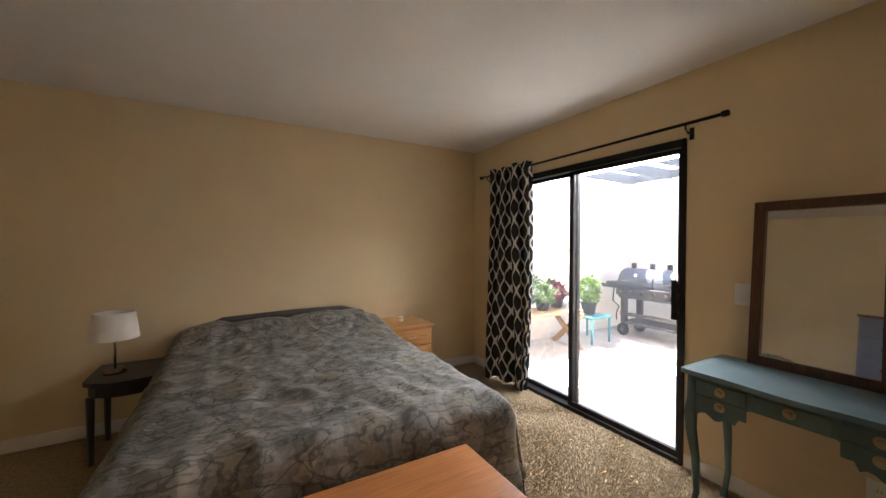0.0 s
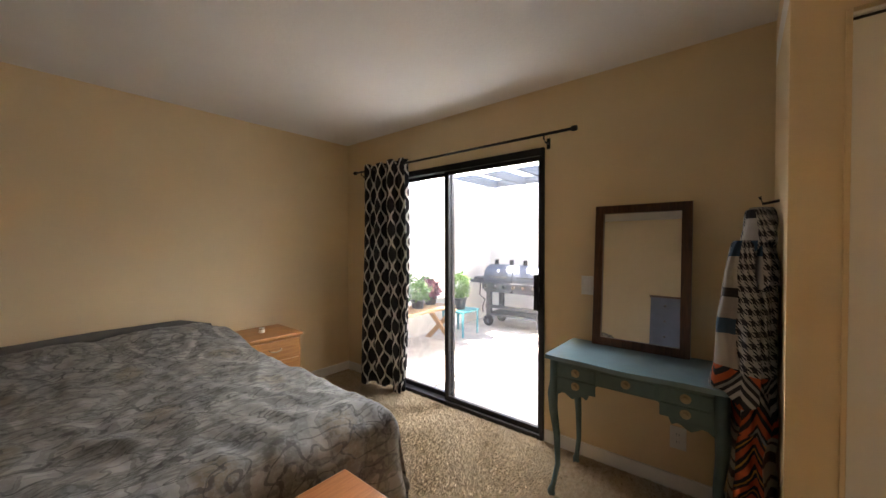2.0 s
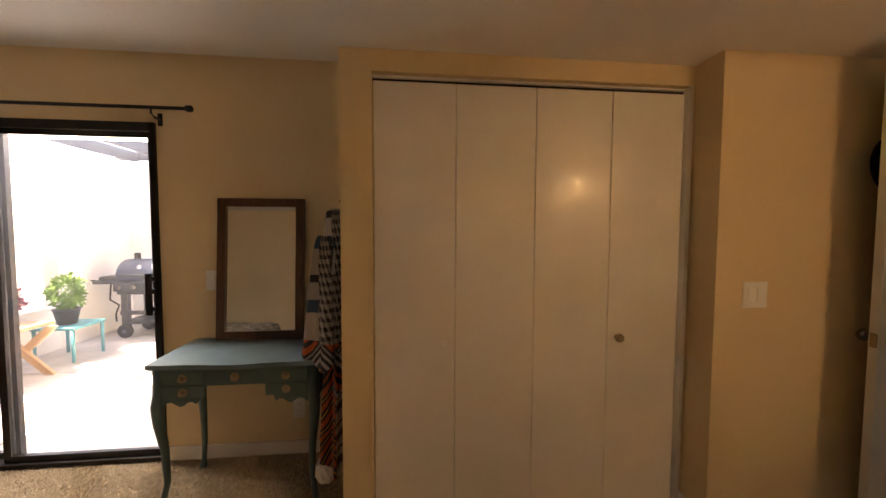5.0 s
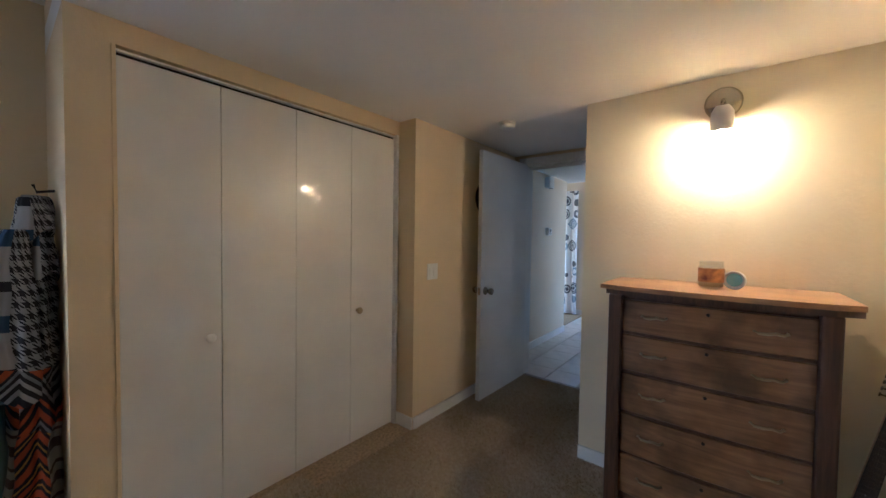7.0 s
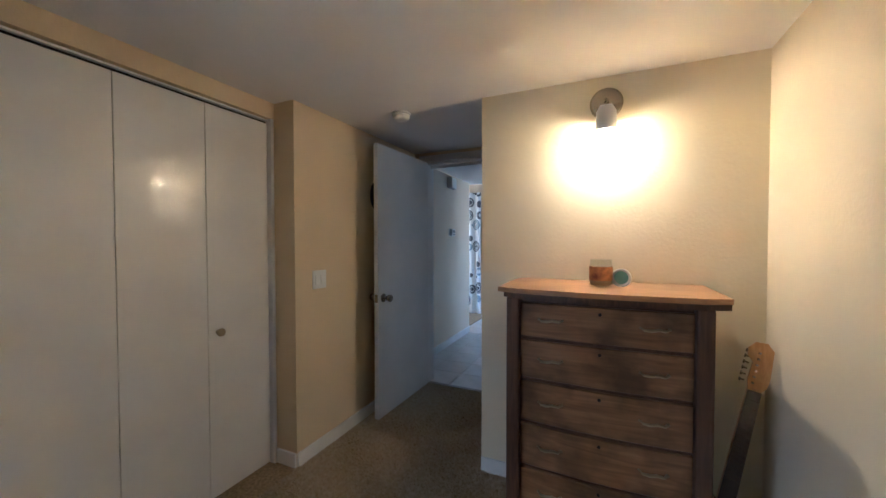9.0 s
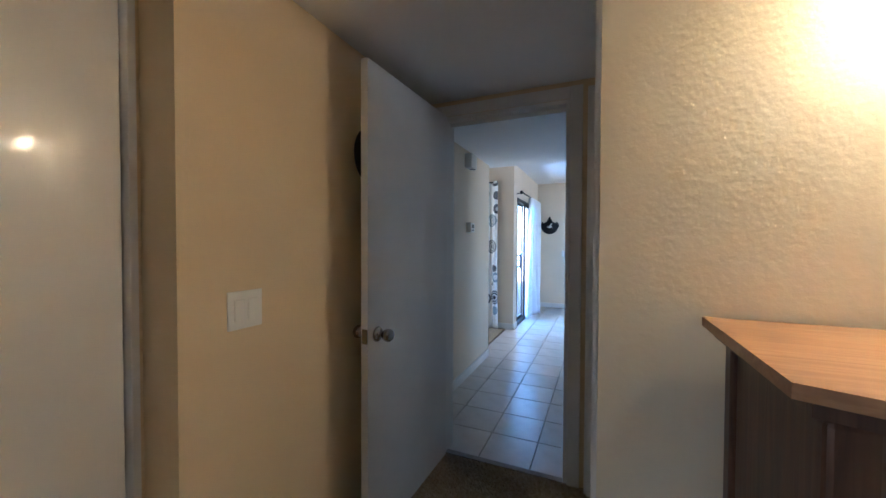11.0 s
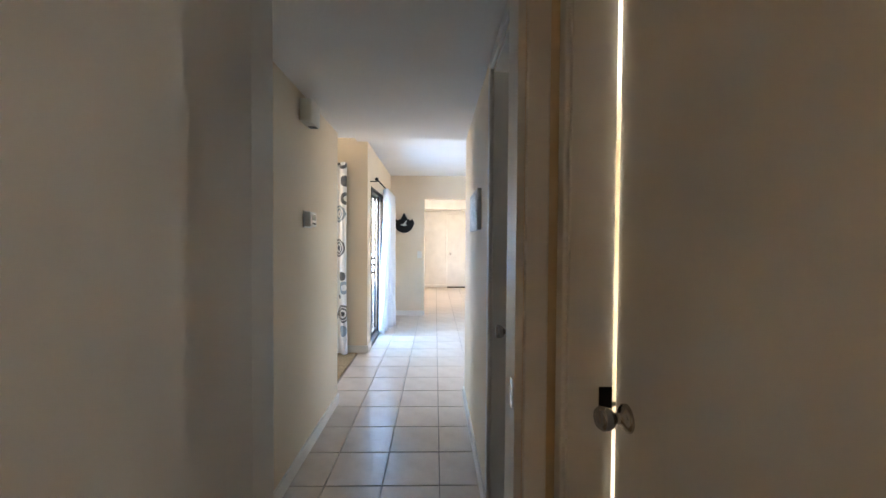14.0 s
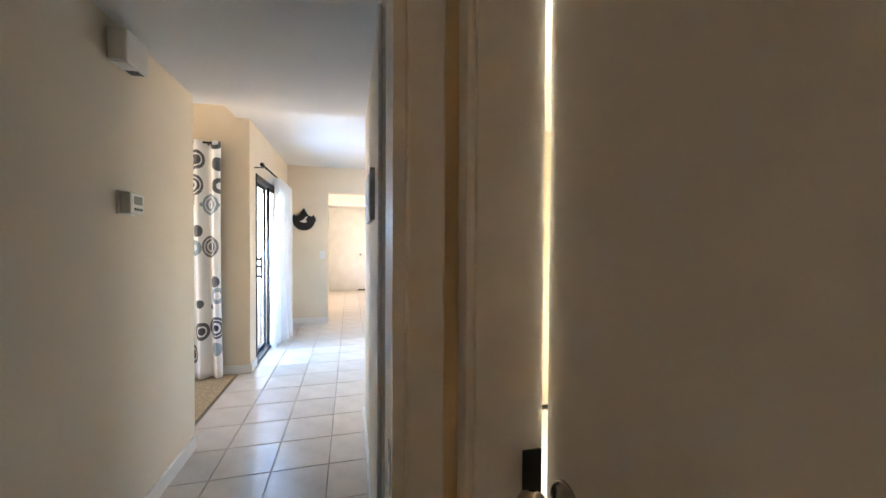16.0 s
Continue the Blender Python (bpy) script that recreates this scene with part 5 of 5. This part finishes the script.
ob = thing("curtain_rod", (-0.70, -10.6, 2.03), "black curtain rod over the living room slider", "curtain rod")
part("rod", tube(bmesh.new(), [(-0.70, -9.72, 2.035), (-0.70, -11.45, 2.035)], 0.009), BLACKMETAL, ob)
part("finial", lathe(bmesh.new(), [(0.014, -0.02), (0.022, 0), (0.014, 0.02)], (-0.70, -9.71, 2.035), (0, 1, 0)), BLACKMETAL, ob)
for y in (-9.79, -11.35):
    part("bracket", tube(bmesh.new(), [(-0.70, y, 2.02), (-0.61, y, 2.02)], 0.006), BLACKMETAL, ob)
# towel and shelf seen through the bathroom gap
ob = thing("bath_towel", (-2.5, -8.28, 1.0), "brown towel hanging in the bathroom", "towel")
part("cloth", slab(-2.75, -2.35, -8.31, -8.28, 0.95, 1.5, bevel=0.01), BROWNCLOTH, ob)

# ---- patio ----
structure("ground", slab(-60, 60, -60, 60, -0.6, -0.16), EARTH, "dry brown ground round the house", "ground")
bm = bmesh.new()
for x0, x1 in ((0.15, 1.62), (1.635, 3.58)):
    for y0, y1 in ((-6.0, -2.9), (-2.885, -0.95), (-0.935, 0.95)):
        box(bm, x0, x1, y0, y1, -0.16, -0.05, bevel=0.006)
structure("patio_slab", bm, CONCRETE, "pale concrete patio slab with saw joints", "patio")
structure("patio_wall_back", slab(3.58, 3.75, -6.2, 1.2, -0.16, 2.35), STUCCO, "tall white stucco patio wall", "wall")
bm = slab(2.45, 3.58, 0.485, 0.65, -0.16, 2.35)
box(bm, 0.15, 2.45, 1.05, 1.2, -0.16, 2.35)
structure("patio_wall_side", bm, STUCCO, "white stucco side wall of the patio", "wall")
structure("patio_wall_end", slab(0.15, 3.75, -6.2, -6.0, -0.16, 2.35), STUCCO, "white stucco end wall of the patio", "wall")
structure("house_side_wall", slab(0.15, 0.30, 0.15, 1.2, -0.16, 2.35), STUCCO, "white stucco house corner", "wall")
structure("planter_wall", slab(0.30, 2.45, 0.485, 0.60, -0.16, 0.46, bevel=0.01), STUCCO, "low cream stucco planter wall", "planter")
structure("planter_soil", slab(0.30, 2.45, 0.60, 1.05, -0.16, 0.40), EARTH, "soil in the raised planter", "soil")
ob = thing("pergola", (1.8, -1.0, 2.2), "grey painted pergola rafters over the patio", "pergola", kind="structure")
part("beam", slab(3.36, 3.45, -5.9, 0.48, 2.35, 2.47, bevel=0.004), PERGOLA, ob)
part("beam", slab(0.16, 0.22, -5.9, 0.14, 2.30, 2.42, bevel=0.004), PERGOLA, ob)
for k in range(11):
    y = 0.22 - 0.55 * k
    part("rafter", slab(0.22, 3.36, y - 0.03, y + 0.03, 2.32, 2.46, bevel=0.004), PERGOLA, ob)


def grill():
    ob = thing("barbecue_grill", (3.0, -0.45, -0.05), "large double-lidded barbecue grill in dull grey and black", "grill")
    steel = material("grill_grey_steel", (0.075, 0.09, 0.12), 0.45, metal=0.4, vary=0.1)
    dark = material("grill_dark_steel", (0.06, 0.062, 0.07), 0.5, metal=0.3, vary=0.1)
    x0, x1, z = 2.78, 3.28, 0.70
    for y0, y1 in ((-0.40, 0.12), (-0.94, -0.415)):
        part("firebox", slab(x0, x1, y0, y1, z - 0.18, z + 0.02, bevel=0.02), dark, ob)
        bm = bmesh.new()
        prof = [(x0, 0.02)] + [((x0 + x1) / 2 - (x1 - x0) / 2 * math.cos(a), 0.02 + 0.25 * math.sin(a) ** 0.8) for a in [math.pi * k / 14 for k in range(1, 14)]] + [(x1, 0.02)]
        prism(bm, prof, lambda u, v, w: Vector((u, y0 + w, z + v)), y1 - y0)
        lid = part("lid", bm, steel, ob, "rounded grey lid")
        part("lid_handle", tube(bmesh.new(), [(x0 + 0.02, y0 + 0.08, z + 0.08), (x0 - 0.03, y0 + 0.08, z + 0.085), (x0 - 0.03, y1 - 0.08, z + 0.085), (x0 + 0.02, y1 - 0.08, z + 0.08)], 0.009), NICKEL, lid, "bright bar handle")
        part("thermometer", lathe(bmesh.new(), [(0.03, 0), (0.028, 0.012)], (x0 + 0.045, (y0 + y1) / 2, z + 0.175), (-1, 0, 0.5), 16), NICKEL, lid)
        for f in (0.25, 0.8):
            part("vent_cap", slab(x0 + 0.22, x0 + 0.28, y0 + (y1 - y0) * f - 0.025, y0 + (y1 - y0) * f + 0.025, z + 0.265, z + 0.35, bevel=0.005), BLACKMETAL, lid)
    p = part("control_panel", slab(x0 - 0.05, x0, -0.94, 0.12, z - 0.13, z - 0.01, bevel=0.008), dark, ob)
    for k in range(6):
        part("control_knob", lathe(bmesh.new(), [(0.028, 0), (0.024, 0.03)], (x0 - 0.05, 0.04 - 0.17 * k, z - 0.07), (-1, 0, 0), 14), NICKEL, p)
    part("side_shelf", slab(x0, x1 - 0.04, 0.13, 0.40, z - 0.04, z + 0.0, bevel=0.01), dark, ob)
    part("side_burner", slab(x0 + 0.05, x1 - 0.10, 0.16, 0.36, z + 0.0, z + 0.05, bevel=0.01), dark, ob)
    part("shelf_handle", tube(bmesh.new(), [(x0 + 0.1, 0.40, z - 0.01), (x0 + 0.1, 0.50, z + 0.0)], 0.012), BLACKMETAL, ob)
    for x in (x0 + 0.05, x1 - 0.05):
        for y in (0.04, -0.86):
            part("leg", slab(x - 0.03, x + 0.03, y - 0.04, y + 0.04, 0.0 if y < 0 else 0.03, z - 0.18), dark, ob)
    part("bottom_shelf", slab(x0 + 0.02, x1 - 0.02, -0.90, 0.08, 0.13, 0.17, bevel=0.006), dark, ob)
    part("rail", slab(x0, x0 + 0.03, -0.90, 0.08, 0.26, 0.31), dark, ob)
    for x in (x0 + 0.02, x1 - 0.05):
        w = part("wheel", lathe(bmesh.new(), [(0.02, -0.022), (0.085, -0.022), (0.092, -0.012), (0.092, 0.012), (0.085, 0.022), (0.02, 0.022)], (x, 0.04, 0.042), (1, 0, 0), 24), BLACKMETAL, ob)
        part("hub", lathe(bmesh.new(), [(0.03, 0), (0.03, 0.052)], (x - 0.026, 0.04, 0.042), (1, 0, 0), 14), steel, w)
    for x in (x0 + 0.05, x1 - 0.05):
        part("foot", tube(bmesh.new(), [(x, -0.86, -0.05), (x, -0.86, 0.0)], 0.03), BLACKMETAL, ob)
    part("gas_hose", tube(bmesh.new(), [(x0 + 0.1, 0.25, z - 0.05), (x0 + 0.06, 0.24, z - 0.25), (x0 + 0.10, 0.16, z - 0.33), (x0 + 0.12, 0.22, z - 0.45), (x0 + 0.1, 0.2, z - 0.55)], 0.010), BLACKMETAL, ob, "looping black hose")


grill()

ob = thing("trestle_bench", (1.45, 0.2, -0.05), "plain wooden trestle bench with crossed legs", "bench")
cedar = wood("cedar_boards", (0.46, 0.30, 0.17), (0.36, 0.22, 0.12), 0.6, "x", 7)
for k in range(3):
    part("top_board", slab(0.45, 1.72, -0.10 + k * 0.15, 0.04 + k * 0.15, 0.42, 0.455, bevel=0.004), cedar, ob)
for x in (0.62, 1.58):
    for a, b, dx in ((-0.15, 0.34, 0.0), (0.34, -0.15, 0.036)):
        bm = bmesh.new()
        prism(bm, [(a - 0.045, -0.05), (a + 0.045, -0.05), (b + 0.045, 0.419), (b - 0.045, 0.419)], lambda u, v, w: Vector((x + dx + w, u, v)), 0.034)
        part("leg", bm, cedar, ob)
teal = material("teal_plastic", (0.06, 0.28, 0.32), 0.45, vary=0.06)
ob = thing("teal_stool", (2.1, 0.1, -0.05), "small teal square stool holding a potted plant", "stool")
part("seat", slab(1.88, 2.30, -0.12, 0.30, 0.30, 0.33, bevel=0.006), teal, ob)
for x in (1.905, 2.275):
    for y in (-0.095, 0.275):
        part("leg", tube(bmesh.new(), [(x, y, -0.05), (x, y, 0.30)], [0.018, 0.022], 4), teal, ob)


def leaf_crown(name, parent, centre, spread, count, size, mat, seed, droop=0.2, label=""):
    rnd = random.Random(seed)
    verts, faces = [], []
    for _ in range(count):
        d = Vector((rnd.gauss(0, 1), rnd.gauss(0, 1), rnd.gauss(0, 1))).normalized()
        r = rnd.uniform(0.35, 1.0) ** 0.6
        lump = 0.75 + 0.35 * noise.noise(d * 2.3 + Vector((seed, 0, 0)))
        c = Vector(centre) + Vector((d.x * spread[0], d.y * spread[1], d.z * spread[2])) * r * lump
        a = (d + Vector((rnd.uniform(-.6, .6), rnd.uniform(-.6, .6), rnd.uniform(-.6, .3) - droop))).normalized()
        side = a.cross(Vector((rnd.uniform(-1, 1), rnd.uniform(-1, 1), 1))).normalized()
        s = size * rnd.uniform(0.6, 1.3)
        up = a.cross(side) * s * 0.15
        n = len(verts)
        verts += [c, c + a * s * 0.5 + side * s * 0.28 + up, c + a * s - up, c + a * s * 0.5 - side * s * 0.28 + up]
        faces += [(n, n + 1, n + 2), (n, n + 2, n + 3)]
    me = bpy.data.meshes.new(name)
    me.from_pydata(verts, [], faces)
    me.materials.append(mat)
    ob = new(name, me)
    ob.parent = parent
    ob.matrix_parent_inverse = parent.matrix_basis.inverted()
    return tagged(ob, label)


GREEN = material("leaf_green", (0.06, 0.14, 0.035), 0.5, second=(0.12, 0.22, 0.05), scale=20)
LIME = material("leaf_lime", (0.13, 0.26, 0.04), 0.5, second=(0.08, 0.18, 0.03), scale=20)
RED = material("leaf_magenta", (0.18, 0.025, 0.06), 0.5, second=(0.09, 0.02, 0.04), scale=20)
PALE = material("leaf_pale", (0.16, 0.22, 0.17), 0.5, second=(0.08, 0.14, 0.08), scale=20)
POT = material("dark_pot", (0.05, 0.055, 0.06), 0.5, vary=0.1)


def potted(at, r, h, crown, spread, count, size, mat, label, seed):
    x, y, z = at
    ob = thing("potted_plant", at, label, "plant")
    part("pot", lathe(bmesh.new(), [(r * 0.72, 0), (r, h * 0.92), (r * 1.08, h * 0.93), (r * 1.08, h), (r * 0.9, h), (r * 0.88, h * 0.9)], at), POT, ob)
    bm = bmesh.new()
    rnd = random.Random(seed)
    for _ in range(5):
        tube(bm, [(x, y, z + h * 0.85), (x + rnd.uniform(-.3, .3) * spread[0], y + rnd.uniform(-.3, .3) * spread[1], z + crown)], [0.006, 0.003], 5)
    part("stem", bm, GREEN, ob)
    leaf_crown("foliage", ob, (x, y, z + crown), spread, count, size, mat, seed)


potted((2.08, 0.10, 0.33), 0.11, 0.17, 0.36, (0.19, 0.19, 0.21), 900, 0.05, LIME, "lime green bushy plant in a dark pot on the stool", 11)
potted((1.55, 0.22, 0.455), 0.10, 0.12, 0.22, (0.20, 0.17, 0.14), 500, 0.06, RED, "magenta-leaved plant in a pot on the bench", 12)
potted((1.22, 0.15, 0.455), 0.10, 0.12, 0.22, (0.19, 0.17, 0.16), 600, 0.055, GREEN, "green leafy plant in a pot on the bench", 13)
potted((0.90, 0.18, 0.455), 0.11, 0.13, 0.26, (0.20, 0.17, 0.20), 600, 0.06, PALE, "pale green plant in a pot on the bench", 14)
potted((0.62, 0.20, 0.455), 0.10, 0.12, 0.22, (0.18, 0.16, 0.16), 500, 0.06, GREEN, "green leafy plant in a pot on the bench", 15)
for i, (x, m, sz) in enumerate(((0.6, GREEN, 0.25), (1.1, PALE, 0.28), (1.6, GREEN, 0.26), (2.1, GREEN, 0.2))):
    ob = thing("shrub", (x, 0.82, 0.40), "leafy shrub growing in the raised planter", "shrub", "planter shrubs")
    part("stem", tube(bmesh.new(), [(x, 0.82, 0.38), (x + 0.02, 0.82, 0.60)], [0.012, 0.006], 6), cedar, ob)
    leaf_crown("foliage", ob, (x, 0.82, 0.40 + sz), (0.25, 0.18, sz), 800, 0.055, m, 30 + i)

# ---- carpet pile ----
rnd = np.random.default_rng(5)


def pile(name, x0, x1, y0, y1, count, h, label):
    c = np.stack([rnd.uniform(x0, x1, count), rnd.uniform(y0, y1, count)], 1)
    a = rnd.uniform(0, 6.283, count)
    w = rnd.uniform(0.0022, 0.0045, count)
    hh = h * rnd.uniform(0.6, 1.25, count)
    la = 1.2 * np.sin(c[:, 0] * 9 + 3 * np.sin(c[:, 1] * 5)) + rnd.uniform(-1.2, 1.2, count)
    v = np.zeros((count, 3, 3))
    v[:, 0, 0], v[:, 0, 1] = c[:, 0] - w * np.cos(a), c[:, 1] - w * np.sin(a)
    v[:, 1, 0], v[:, 1, 1] = c[:, 0] + w * np.cos(a), c[:, 1] + w * np.sin(a)
    v[:, 2, 0], v[:, 2, 1], v[:, 2, 2] = c[:, 0] + 0.9 * hh * np.cos(la), c[:, 1] + 0.9 * hh * np.sin(la), hh
    v[:, :2, 2] = -0.001
    me = bpy.data.meshes.new(name)
    me.from_pydata(v.reshape(-1, 3).tolist(), [], np.arange(count * 3).reshape(-1, 3).tolist())
    me.materials.append(CARPET_PILE)
    return tagged(new(name, me), label, "carpet", kind="stuff")


pile("carpet_pile", -1.35, -0.02, -3.32, -0.05, 150000, 0.012, "shaggy beige carpet pile by the slider")
pile("carpet_pile", -2.05, -0.80, -6.37, -4.2, 110000, 0.012, "shaggy brown carpet pile by the door")
pile("carpet_pile", -2.75, -0.65, -4.2, -3.32, 60000, 0.012, "shaggy beige carpet pile before the closets")

# ---- hall floor tiles, last ----
PITCH, GAP = 0.305, 0.005
meshes = {}


def tile_mesh(w, d):
    key = (round(w, 3), round(d, 3))
    if key not in meshes:
        bm = slab(0, w, 0, d, -0.012, 0.0)
        bmesh.ops.bevel(bm, geom=[e for e in bm.edges if min(e.verts[0].co.z, e.verts[1].co.z) > -0.001], offset=0.002, segments=1, affect="EDGES")
        me = bpy.data.meshes.new("tile")
        bm.to_mesh(me)
        bm.free()
        me.materials.append(TILE)
        meshes[key] = me
    return meshes[key]


floor_bed = bpy.data.objects["floor_hall_bed"]
far = bmesh.new()
made = 0
for j in range(32):
    y1 = -6.42 - PITCH * j
    y0 = max(y1 - PITCH + GAP, -15.6)
    for i in range(12):
        a, b = -0.515 - PITCH * (i + 1) + GAP, -0.515 - PITCH * i
        if y0 > -8.44:
            a, b = max(a, -1.65), min(b, -0.62 if y1 > -8.31 else -0.495)
        else:
            a, b = max(a, -4.08), min(b, -0.495)
        if b - a < 0.02 or y1 - y0 < 0.02:
            continue
        if made < 290 and a > -2.4:
            ob = new("tile", tile_mesh(b - a, y1 - y0))
            ob.matrix_basis = Matrix.Translation((a, y0, 0.0))
            ob.parent = floor_bed
            made += 1
        else:
            box(far, a, b, y0, y1, -0.012, 0.0)
ob = finish("far_tiles", far, TILE)
ob.parent = floor_bed
tagged(ob, "pale far floor tiles", "", "", "stuff")
